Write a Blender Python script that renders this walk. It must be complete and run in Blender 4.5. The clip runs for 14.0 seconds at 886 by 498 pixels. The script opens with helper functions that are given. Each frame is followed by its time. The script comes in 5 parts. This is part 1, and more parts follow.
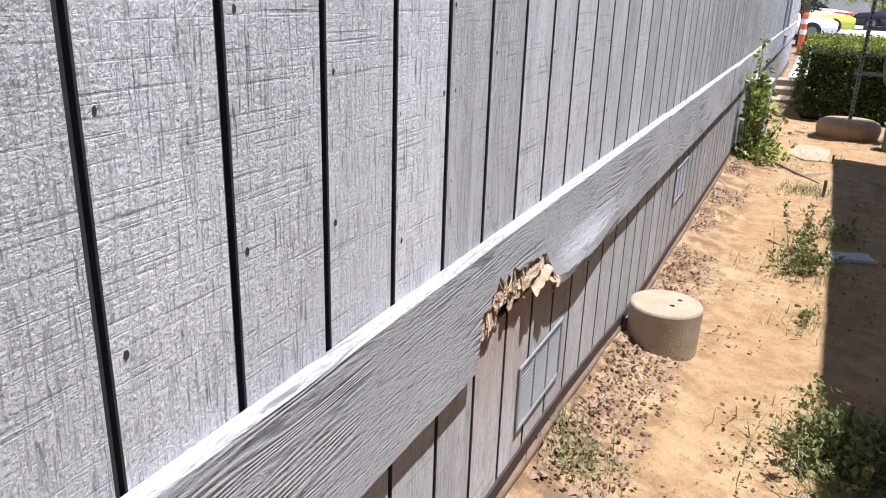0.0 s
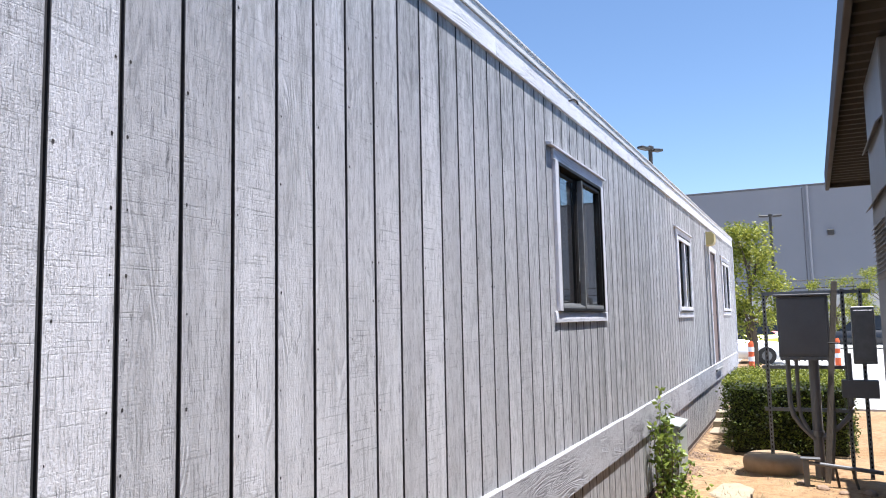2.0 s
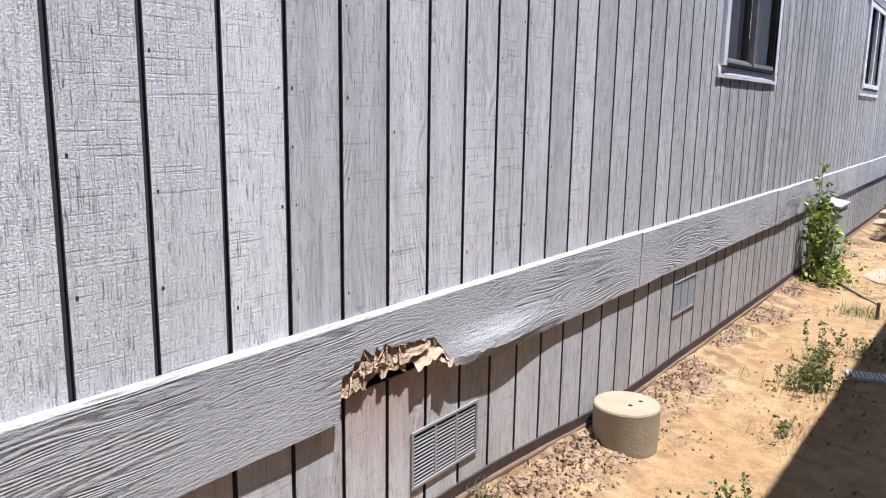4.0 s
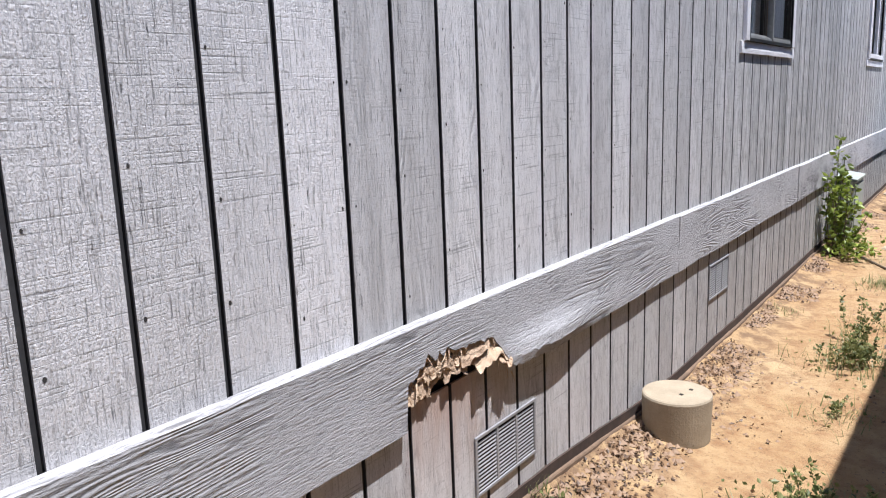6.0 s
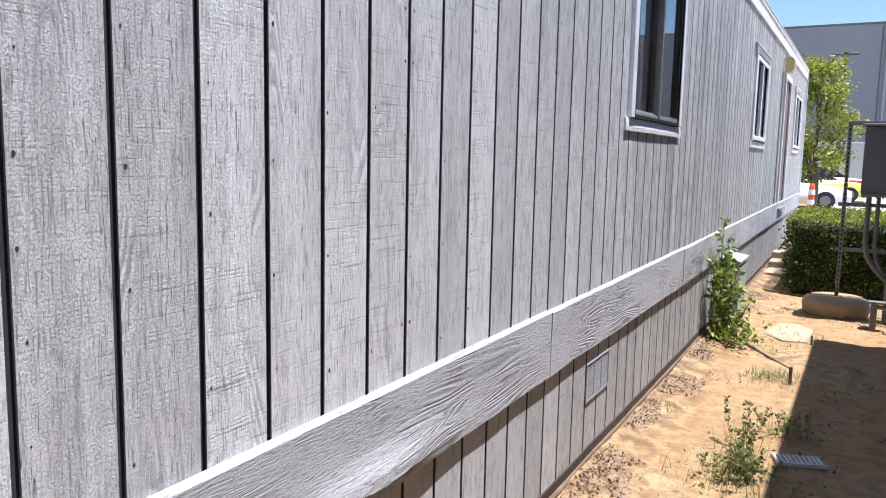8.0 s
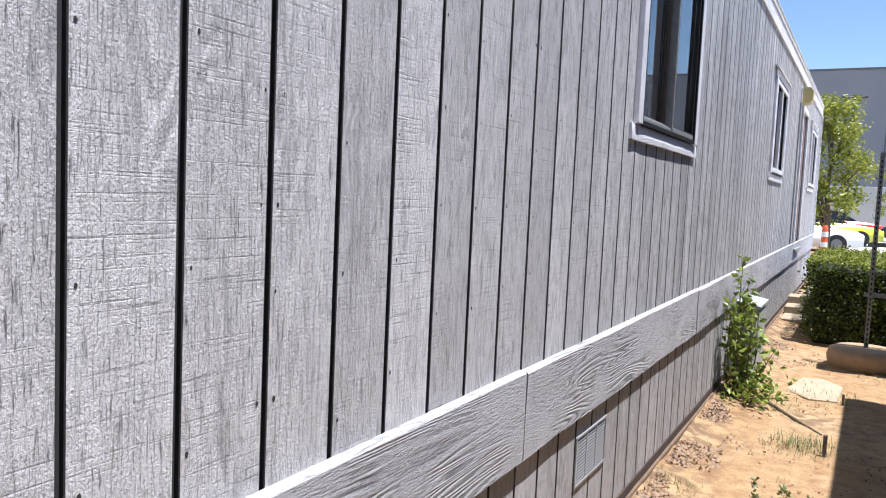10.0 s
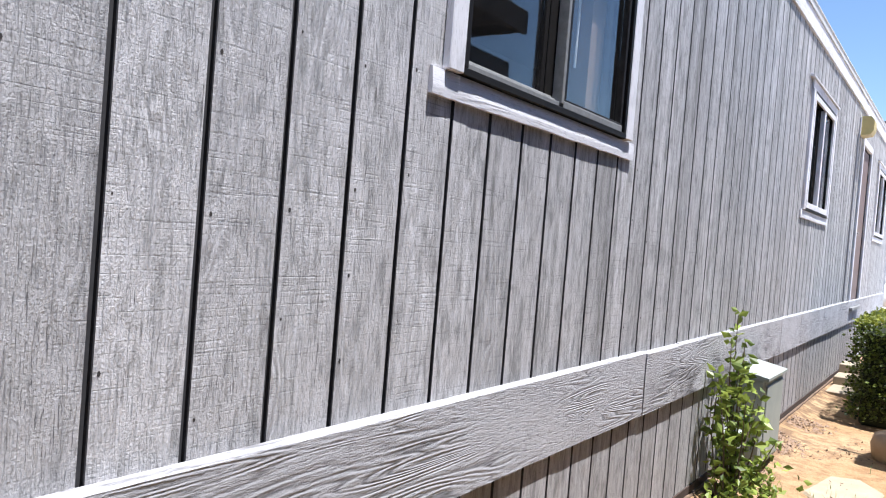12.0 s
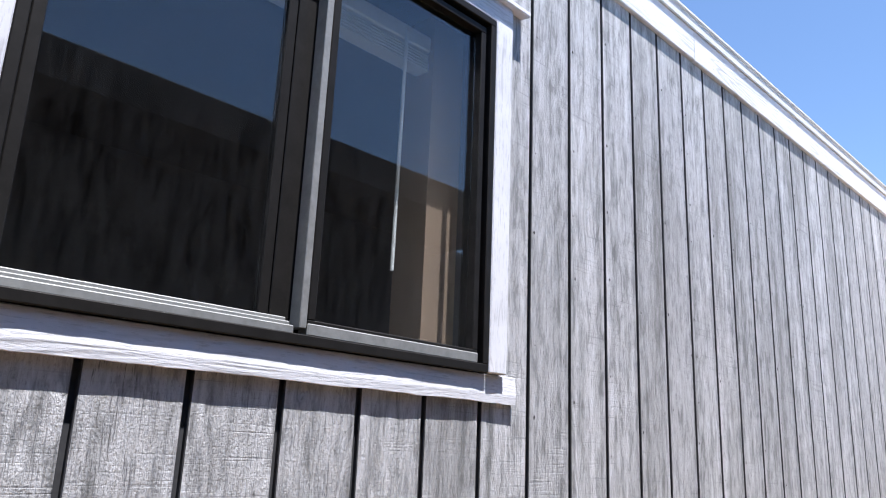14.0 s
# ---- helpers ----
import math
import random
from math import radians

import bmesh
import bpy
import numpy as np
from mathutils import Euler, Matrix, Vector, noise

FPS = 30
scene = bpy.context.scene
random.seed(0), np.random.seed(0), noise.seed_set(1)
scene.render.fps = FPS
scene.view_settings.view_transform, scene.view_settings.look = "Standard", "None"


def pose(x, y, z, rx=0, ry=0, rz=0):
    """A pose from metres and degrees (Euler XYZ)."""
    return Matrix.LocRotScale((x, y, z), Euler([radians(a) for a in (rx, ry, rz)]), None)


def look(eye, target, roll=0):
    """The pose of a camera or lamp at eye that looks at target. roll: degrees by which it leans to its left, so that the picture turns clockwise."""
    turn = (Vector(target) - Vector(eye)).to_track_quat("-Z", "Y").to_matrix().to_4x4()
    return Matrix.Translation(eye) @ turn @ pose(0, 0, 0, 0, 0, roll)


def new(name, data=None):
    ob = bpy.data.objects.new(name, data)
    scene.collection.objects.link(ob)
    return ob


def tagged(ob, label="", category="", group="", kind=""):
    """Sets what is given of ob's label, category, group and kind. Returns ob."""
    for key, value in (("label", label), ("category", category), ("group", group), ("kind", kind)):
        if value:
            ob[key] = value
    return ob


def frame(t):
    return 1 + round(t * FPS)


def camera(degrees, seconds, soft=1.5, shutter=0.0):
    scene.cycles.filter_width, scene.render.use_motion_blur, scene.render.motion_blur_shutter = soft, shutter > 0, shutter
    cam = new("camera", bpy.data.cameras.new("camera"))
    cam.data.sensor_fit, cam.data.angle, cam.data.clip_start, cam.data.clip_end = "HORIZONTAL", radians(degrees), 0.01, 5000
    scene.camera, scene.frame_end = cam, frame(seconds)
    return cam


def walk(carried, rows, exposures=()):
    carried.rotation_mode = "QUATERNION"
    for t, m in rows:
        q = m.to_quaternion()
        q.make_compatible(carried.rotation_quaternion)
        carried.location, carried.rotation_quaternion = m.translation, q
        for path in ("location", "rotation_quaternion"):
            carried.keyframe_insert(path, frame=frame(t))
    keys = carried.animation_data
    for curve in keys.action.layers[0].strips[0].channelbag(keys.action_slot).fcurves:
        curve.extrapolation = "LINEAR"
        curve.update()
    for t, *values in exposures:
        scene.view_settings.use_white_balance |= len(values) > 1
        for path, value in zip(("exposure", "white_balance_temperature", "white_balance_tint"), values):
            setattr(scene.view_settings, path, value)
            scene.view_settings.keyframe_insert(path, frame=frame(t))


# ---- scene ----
cam = camera(60.7, 14.0, soft=1.1)
PATH = [
    (0, (0.613, -1.297, 1.439), (-0.193, 0.409, 0.776), 2.0),
    (0.5, (0.964, -1.262, 1.578), (-0.153, 0.351, 1.189), 3.0),
    (1, (1.099, -1.274, 1.653), (-0.01, 0.39, 1.637), 1.2),
    (1.5, (1.201, -1.319, 1.762), (0.253, 0.438, 1.894), -1.4),
    (2, (1.476, -1.302, 1.749), (0.628, 0.499, 1.94), -1.2),
    (2.5, (1.624, -1.289, 1.716), (0.832, 0.541, 1.87), -0.3),
    (3, (1.601, -1.252, 1.669), (0.804, 0.582, 1.726), 0.4),
    (3.5, (1.585, -1.263, 1.608), (0.703, 0.53, 1.535), 1.5),
    (3.8, (1.522, -1.29, 1.496), (0.509, 0.424, 1.309), 2.0),
    (3.9, (1.521, -1.325, 1.5), (0.423, 0.323, 1.221), 1.5),
    (4, (1.518, -1.362, 1.509), (0.351, 0.221, 1.143), 0.9),
    (4.2, (1.498, -1.4, 1.478), (0.209, 0.038, 0.96), -1.3),
    (6.3, (1.29, -1.372, 1.498), (0.159, 0.245, 1.172), -2.2),
    (6.5, (1.292, -1.299, 1.499), (0.172, 0.335, 1.222), -2.1),
    (7, (1.329, -1.094, 1.553), (0.241, 0.575, 1.375), -2.6),
    (7.5, (1.272, -0.882, 1.541), (0.34, 0.866, 1.26), -1.6),
    (8, (1.174, -0.709, 1.566), (0.226, 1.034, 1.32), 1.2),
    (8.2, (1.165, -0.634, 1.566), (0.194, 1.099, 1.335), 2.0),
    (10.3, (0.928, 0.419, 1.407), (-0.032, 2.167, 1.254), 2.7),
    (10.5, (1.024, 0.604, 1.367), (0.052, 2.337, 1.134), 3.1),
    (11, (1.078, 0.992, 1.297), (0.134, 2.723, 0.963), 3.9),
    (11.5, (1.151, 1.455, 1.286), (0.086, 3.133, 1.061), 3.6),
    (12, (1.196, 1.923, 1.367), (0.065, 3.572, 1.319), 4.7),
    (12.5, (1.31, 2.402, 1.475), (0.168, 4.039, 1.606), 5.9),
    (13, (1.297, 2.762, 1.576), (0.185, 4.401, 1.852), 5.9),
    (13.5, (1.309, 3.079, 1.641), (0.211, 4.701, 2.047), 2.1),
    (14, (1.32, 3.371, 1.607), (-0.034, 4.752, 2.116), 2.4),
]
walk(cam, [(t, look(eye, target, roll)) for t, eye, target, roll in PATH],
     exposures=[(0, 0.92, 6080, 12), (0.8, 0.98, 6080, 12), (1.6, 1.1, 6080, 12), (3.3, 1.14, 6080, 12), (4.0, 0.97, 6080, 12), (7.0, 0.9, 6080, 12), (8.2, 1.06, 6080, 12), (10.3, 0.99, 6080, 12), (11.0, 1.05, 6080, 12), (12.5, 1.17, 6080, 12), (13.2, 1.14, 6080, 12), (14, 1.4, 6080, 12)])

# ---------------------------------------------------------------- world, sun, exposure
SUN_EL = math.atan(3.9)
world = bpy.data.worlds.new("world")
scene.world = world
world.use_nodes = True
wn = world.node_tree
sky = wn.nodes.new("ShaderNodeTexSky")
sky.sky_type = 'NISHITA'
sky.sun_disc = False
sky.sun_elevation = SUN_EL
sky.sun_rotation = radians(90)
sky.air_density, sky.dust_density, sky.ozone_density = 1.0, 0.0, 3.5
wn.nodes["Background"].inputs[1].default_value = 0.085
wn.links.new(sky.outputs[0], wn.nodes["Background"].inputs[0])
sun = new("sun", bpy.data.lights.new("sun", "SUN"))
sun.data.energy, sun.data.angle, sun.data.color = 5.0, radians(0.5), (1.0, 0.965, 0.92)
sun.matrix_world = look((20 * math.cos(SUN_EL), 4, 20 * math.sin(SUN_EL)), (0, 4, 0))


# ---------------------------------------------------------------- materials
def material(name, color=(0.5, 0.5, 0.5), rough=0.7, metal=0.0):
    m = bpy.data.materials.new(name)
    m.use_nodes = True
    b = m.node_tree.nodes["Principled BSDF"]
    b.inputs["Base Color"].default_value = (*color, 1)
    b.inputs["Roughness"].default_value = rough
    b.inputs["Metallic"].default_value = metal
    return m


class Nodes:
    """Short hand for building one node material."""

    def __init__(self, m):
        self.t, self.b = m.node_tree, m.node_tree.nodes["Principled BSDF"]

    def add(self, kind, **values):
        n = self.t.nodes.new(kind)
        for key, value in values.items():
            n.inputs[key].default_value = value
        return n

    def link(self, a, b):
        self.t.links.new(a, b)

    def place(self, scale, spread=0.0):
        """World position, shifted at random for each object, times scale."""
        geo = self.add("ShaderNodeNewGeometry")
        out = geo.outputs["Position"]
        if spread:
            info = self.add("ShaderNodeObjectInfo")
            mul = self.add("ShaderNodeVectorMath")
            mul.operation = 'SCALE'
            mul.inputs[0].default_value = (spread, spread * 1.7, spread * 2.3)
            self.link(info.outputs["Random"], mul.inputs["Scale"])
            total = self.add("ShaderNodeVectorMath")
            self.link(out, total.inputs[0])
            self.link(mul.outputs[0], total.inputs[1])
            out = total.outputs[0]
        sc = self.add("ShaderNodeVectorMath")
        sc.operation = 'MULTIPLY'
        sc.inputs[1].default_value = scale
        self.link(out, sc.inputs[0])
        return sc.outputs[0]

    def noise(self, at, scale=1.0, detail=4.0, rough=0.55, distortion=0.0):
        n = self.add("ShaderNodeTexNoise", Scale=scale, Detail=detail, Roughness=rough, Distortion=distortion)
        self.link(at, n.inputs["Vector"])
        return n.outputs["Fac"]

    def ramp(self, fac, stops):
        r = self.add("ShaderNodeValToRGB")
        e = r.color_ramp.elements
        while len(e) < len(stops):
            e.new(0.5)
        for el, (p, c) in zip(e, stops):
            el.position = p
            el.color = (*c, 1) if len(c) == 3 else c
        self.link(fac, r.inputs[0])
        return r.outputs[0]

    def grey(self, fac, lo, hi, a=0.0, b=1.0):
        """fac mapped from lo..hi to a..b, clamped."""
        n = self.add("ShaderNodeMapRange")
        for i, v in ((1, lo), (2, hi), (3, a), (4, b)):
            n.inputs[i].default_value = v
        self.link(fac, n.inputs[0])
        return n.outputs[0]

    def math(self, op, a, b):
        n = self.add("ShaderNodeMath")
        n.operation = op
        for i, v in ((0, a), (1, b)):
            if isinstance(v, (int, float)):
                n.inputs[i].default_value = v
            else:
                self.link(v, n.inputs[i])
        return n.outputs[0]

    def mix(self, fac, a, b, blend='MIX'):
        n = self.add("ShaderNodeMix")
        n.data_type, n.blend_type = 'RGBA', blend
        for i, v in ((0, fac), (6, a), (7, b)):
            if isinstance(v, (int, float)):
                n.inputs[i].default_value = v
            elif isinstance(v, tuple):
                n.inputs[i].default_value = (*v, 1)
            else:
                self.link(v, n.inputs[i])
        return n.outputs[2]

    def bump(self, height, strength, distance):
        n = self.add("ShaderNodeBump", Strength=strength, Distance=distance)
        self.link(height, n.inputs["Height"])
        self.link(n.outputs[0], self.b.inputs["Normal"])

    def color(self, c):
        self.link(c, self.b.inputs["Base Color"])


def contour(n, at, lines, detail=2.0):
    """Flowing growth-ring lines: the level lines of a stretched noise."""
    f = n.noise(at, 1.0, detail, 0.45, 0.3)
    return n.math('SINE', n.math('MULTIPLY', f, lines), 0.0)


def siding_material(name="grey_painted_rough_sawn_siding", shade=1.0, bleed=False):
    """Grey paint on rough-sawn plywood: crossing saw marks, vertical grain and figure, weather streaks."""
    m = material(name, rough=0.8)
    n = Nodes(m)
    grain = n.noise(n.place((40, 230, 17), 5.0), 1.0, 5.0, 0.68, 0.6)
    saw = n.noise(n.place((20, 4.0, 210), 5.0), 1.0, 4.0, 0.55, 0.15)
    fine = n.noise(n.place((190, 190, 150), 3.0), 1.0, 4.0, 0.65)
    patch = n.noise(n.place((1.2, 2.6, 1.6), 2.0), 1.0, 4.0, 0.55)
    blot = n.noise(n.place((3, 7, 2.0), 2.0), 1.0, 5.0, 0.6)
    streak = n.noise(n.place((1, 17, 0.55), 3.0), 1.0, 5.0, 0.6)
    figure = contour(n, n.place((3, 8.5, 1.25), 6.0), 95.0)
    coarse = n.noise(n.place((12, 58, 1.7), 7.0), 1.0, 6.0, 0.68, 0.8)
    geo = n.add("ShaderNodeNewGeometry")
    sep = n.add("ShaderNodeSeparateXYZ")
    n.link(geo.outputs["Position"], sep.inputs[0])
    info = n.add("ShaderNodeObjectInfo")
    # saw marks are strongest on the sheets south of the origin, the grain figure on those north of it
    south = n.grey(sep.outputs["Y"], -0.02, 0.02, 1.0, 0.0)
    sawamount = n.math('MAXIMUM', n.math('MULTIPLY', south, n.grey(patch, 0.3, 0.6, 0.35, 0.8)), n.grey(patch, 0.4, 0.6, 0.12, 0.75))
    figamount = n.math('MULTIPLY', n.grey(blot, 0.47, 0.6, 0.0, 1.0), n.grey(south, 0, 1, 0.9, 0.08))
    g = n.grey(grain, 0.33, 0.47)
    sw = n.grey(saw, 0.33, 0.46)
    h = n.math('ADD', n.math('MULTIPLY', g, 0.5), n.math('MULTIPLY', n.math('MULTIPLY', sw, sawamount), 0.24))
    h = n.math('ADD', h, n.math('MULTIPLY', n.math('MULTIPLY', figure, figamount), 0.46))
    h = n.math('ADD', h, n.math('ADD', n.math('MULTIPLY', fine, 0.95), n.math('MULTIPLY', n.grey(coarse, 0.36, 0.6), 0.35)))
    base = n.mix(n.grey(streak, 0.32, 0.66), (0.64, 0.625, 0.635), (0.87, 0.855, 0.87))
    base = n.mix(n.grey(patch, 0.35, 0.7, 0.0, 0.8), base, (0.81, 0.795, 0.81))
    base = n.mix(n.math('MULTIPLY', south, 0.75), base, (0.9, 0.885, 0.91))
    worn = n.math('MULTIPLY', n.grey(grain, 0.35, 0.43, 1.0, 0.0), n.grey(blot, 0.38, 0.60, 1.0, 0.15))
    col = n.mix(worn, base, (0.15, 0.149, 0.158))
    sawdark = n.math('MULTIPLY', n.math('MULTIPLY', n.grey(saw, 0.32, 0.41, 1.0, 0.0), sawamount), 0.9)
    col = n.mix(sawdark, col, (0.24, 0.24, 0.255))
    figdark = n.math('MULTIPLY', n.math('MULTIPLY', n.grey(figure, -0.98, -0.6, 1.0, 0.0), figamount), 0.42)
    col = n.mix(figdark, col, (0.25, 0.25, 0.265))
    split = n.math('MULTIPLY', n.grey(coarse, 0.32, 0.41, 1.0, 0.0), n.grey(south, 0, 1, 0.3, 0.3))
    col = n.mix(split, col, (0.24, 0.24, 0.25))
    speck = n.math('MULTIPLY', n.grey(fine, 0.34, 0.44, 1.0, 0.0), n.grey(blot, 0.35, 0.6, 0.15, 0.6))
    col = n.mix(speck, col, (0.27, 0.268, 0.275))
    # weathered blotches, a hand long, drawn out with the grain
    blotch = n.noise(n.place((9, 40, 9.5), 4.0), 1.0, 6.0, 0.68, 0.5)
    reach = n.grey(sep.outputs["Y"], -0.5, 4.0, 0.25, 1.0)
    col = n.mix(n.math('MULTIPLY', n.math('MULTIPLY', n.grey(blotch, 0.47, 0.37), reach), 0.5), col, (0.2, 0.198, 0.2))
    col = n.mix(n.math('MULTIPLY', n.math('MULTIPLY', n.grey(blotch, 0.55, 0.66), reach), 0.5), col, (0.86, 0.86, 0.89))
    tone = n.grey(info.outputs["Random"], 0, 1, 0.80 * shade, 1.07 * shade)
    mulc = n.add("ShaderNodeVectorMath")
    mulc.operation = 'SCALE'
    n.link(col, mulc.inputs[0])
    n.link(tone, mulc.inputs["Scale"])
    # green-brown mildew streaks high up, where the roof drips
    # the Y ramp puts the wall's falling brightness northward into the colour
    wet_and_dim = n.math('MAXIMUM', n.grey(sep.outputs["Z"], 1.9, 3.0), n.grey(sep.outputs["Y"], 0.6, 4.6, 0.0, 1.0))
    mild_and_dim = n.math('MULTIPLY', wet_and_dim, n.grey(streak, 0.36, 0.62, 0.3, 1.0))
    col = n.mix(n.math('MULTIPLY', n.math('MULTIPLY', mild_and_dim, n.grey(blotch, 0.62, 0.40, 0.55, 1.0)), 0.92), mulc.outputs[0], (0.175, 0.175, 0.172))
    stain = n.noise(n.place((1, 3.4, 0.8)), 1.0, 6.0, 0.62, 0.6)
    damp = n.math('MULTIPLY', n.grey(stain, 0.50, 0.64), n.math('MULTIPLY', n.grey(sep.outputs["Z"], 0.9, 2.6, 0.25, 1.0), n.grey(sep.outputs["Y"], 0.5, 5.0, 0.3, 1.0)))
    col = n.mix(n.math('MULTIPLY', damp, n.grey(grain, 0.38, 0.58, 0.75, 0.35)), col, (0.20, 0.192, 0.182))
    if bleed:
        run = n.noise(n.place((4, 9, 2.2)), 1.0, 4.0, 0.6)
        here = n.math('MULTIPLY', n.math('MULTIPLY', n.grey(sep.outputs["Y"], 0.16, 0.24), n.grey(sep.outputs["Y"], 0.85, 0.55)), n.grey(sep.outputs["Z"], 0.25, 0.62))
        col = n.mix(n.math('MULTIPLY', here, n.grey(run, 0.3, 0.6, 0.2, 0.85)), col, (0.50, 0.34, 0.27))
        col = n.mix(n.math('MULTIPLY', n.grey(run, 0.45, 0.65), 0.12), col, (0.42, 0.35, 0.33))
    n.color(col)
    n.bump(h, 0.62, 0.005)
    return m


def board_material(name, light, dark, along='y', strength=0.8, lines=85.0, rot=False):
    """Painted timber with raised grain that runs along one axis."""
    m = material(name, rough=0.88)
    n = Nodes(m)
    sc = {'y': (8, 0.7, 10), 'z': (8, 10, 0.7), 'x': (0.7, 8, 10)}[along]
    fi = {'y': (150, 26, 200), 'z': (150, 200, 26), 'x': (26, 150, 200)}[along]
    ring = contour(n, n.place(sc, 4.0), lines)
    fine = n.noise(n.place(fi, 3.0), 1.0, 5.0, 0.65)
    grit = n.noise(n.place((300, 300, 300), 3.0), 1.0, 2.0, 0.6)
    patch = n.noise(n.place((3.5, 2.2, 5.0), 2.0), 1.0, 5.0, 0.6)
    amount = n.grey(patch, 0.45, 0.6, 0.03, 1.0)
    h = n.math('ADD', n.math('MULTIPLY', n.math('MULTIPLY', ring, 0.42), amount), n.math('ADD', n.math('MULTIPLY', n.grey(fine, 0.3, 0.62), 0.45), n.math('MULTIPLY', grit, 0.2)))
    col = n.mix(n.grey(patch, 0.32, 0.7), light, tuple(c * 0.82 for c in light))
    col = n.mix(n.math('MULTIPLY', n.grey(fine, 0.34, 0.46, 1.0, 0.0), 0.6), col, dark)
    col = n.mix(n.math('MULTIPLY', n.math('MULTIPLY', n.grey(ring, -1.0, -0.55, 1.0, 0.0), amount), 0.75), col, dark)
    if rot:
        geo = n.add("ShaderNodeNewGeometry")
        sep = n.add("ShaderNodeSeparateXYZ")
        n.link(geo.outputs["Position"], sep.inputs[0])
        soak = n.noise(n.place((6, 3.2, 9)), 1.0, 5.0, 0.65)
        along_y = n.math('MULTIPLY', n.grey(sep.outputs["Y"], 5.2, 5.9), n.grey(sep.outputs["Y"], 9.5, 7.6))
        low = n.grey(sep.outputs["Z"], 0.82, 0.60)
        col = n.mix(n.math('MULTIPLY', n.math('MULTIPLY', n.grey(soak, 0.46, 0.6), along_y), n.math('MULTIPLY', low, 0.9)), col, (0.045, 0.043, 0.042))
    n.color(col)
    n.bump(h, strength, 0.0045)
    return m


def mottled(name, a, b, scale=6.0, rough=0.7, metal=0.0, bump=0.15, dist=0.003, fine=90.0, spread=3.0):
    m = material(name, rough=rough, metal=metal)
    n = Nodes(m)
    big = n.noise(n.place((scale, scale, scale), spread), 1.0, 5.0, 0.6)
    small = n.noise(n.place((fine, fine, fine), spread), 1.0, 3.0, 0.6)
    n.color(n.mix(n.math('ADD', n.math('MULTIPLY', n.grey(big, 0.3, 0.7), 0.7), n.math('MULTIPLY', n.grey(small, 0.3, 0.7), 0.3)), a, b))
    n.bump(n.math('ADD', big, small), bump, dist)
    return m


def ground_material():
    m = material("sandy_soil", rough=0.95)
    n = Nodes(m)
    big = n.noise(n.place((0.9, 0.9, 0.9)), 1.0, 5.0, 0.6)
    mid = n.noise(n.place((9, 9, 9)), 1.0, 5.0, 0.65)
    small = n.noise(n.place((70, 70, 70)), 1.0, 4.0, 0.7)
    col = n.mix(n.grey(big, 0.35, 0.65), (0.35, 0.215, 0.10), (0.44, 0.31, 0.17))
    col = n.mix(n.grey(mid, 0.43, 0.66, 0.0, 0.65), col, (0.22, 0.105, 0.045))
    col = n.mix(n.grey(small, 0.56, 0.72, 0.0, 0.8), col, (0.09, 0.055, 0.033))
    # dark leaf mould gathered along the wall and in drifts
    geo = n.add("ShaderNodeNewGeometry")
    sep = n.add("ShaderNodeSeparateXYZ")
    n.link(geo.outputs["Position"], sep.inputs[0])
    drift = n.math('MULTIPLY', n.grey(mid, 0.40, 0.56), n.math('MAXIMUM', n.grey(sep.outputs["X"], 0.08, 0.42, 1.0, 0.0), n.grey(big, 0.56, 0.68)))
    col = n.mix(n.math('MULTIPLY', drift, 0.7), col, (0.13, 0.08, 0.05))
    n.color(col)
    n.bump(n.math('ADD', mid, n.math('MULTIPLY', small, 0.7)), 0.8, 0.025)
    return m


def leaf_material(name, dark, light):
    m = material(name, rough=0.45)
    n = Nodes(m)
    geo = n.add("ShaderNodeNewGeometry")
    r = n.ramp(geo.outputs["Random Per Island"], [(0.0, dark), (1.0, light)])
    n.color(r)
    n.b.inputs["Transmission Weight"].default_value = 0.0
    n.b.inputs["Subsurface Weight"].default_value = 0.0
    tr = n.add("ShaderNodeBsdfTranslucent")
    n.link(r, tr.inputs["Color"])
    mixs = n.add("ShaderNodeMixShader")
    mixs.inputs[0].default_value = 0.35
    n.link(n.b.outputs[0], mixs.inputs[1])
    n.link(tr.outputs[0], mixs.inputs[2])
    n.link(mixs.outputs[0], n.t.nodes["Material Output"].inputs[0])
    return m


def glass_material():
    m = material("window_glass", (0.62, 0.66, 0.68), 0.015)
    b = m.node_tree.nodes["Principled BSDF"]
    b.inputs["Transmission Weight"].default_value = 1.0
    b.inputs["IOR"].default_value = 1.58
    # a thin film of dust, streaked downwards
    n = Nodes(m)
    dust = n.add("ShaderNodeBsdfDiffuse", Color=(0.5, 0.5, 0.52, 1))
    film = n.grey(n.noise(n.place((40, 45, 9), 2.0), 1.0, 5.0, 0.65), 0.35, 0.75, 0.001, 0.012)
    both = n.add("ShaderNodeMixShader")
    n.link(film, both.inputs[0])
    n.link(b.outputs[0], both.inputs[1])
    n.link(dust.outputs[0], both.inputs[2])
    n.link(both.outputs[0], n.t.nodes["Material Output"].inputs[0])
    return m


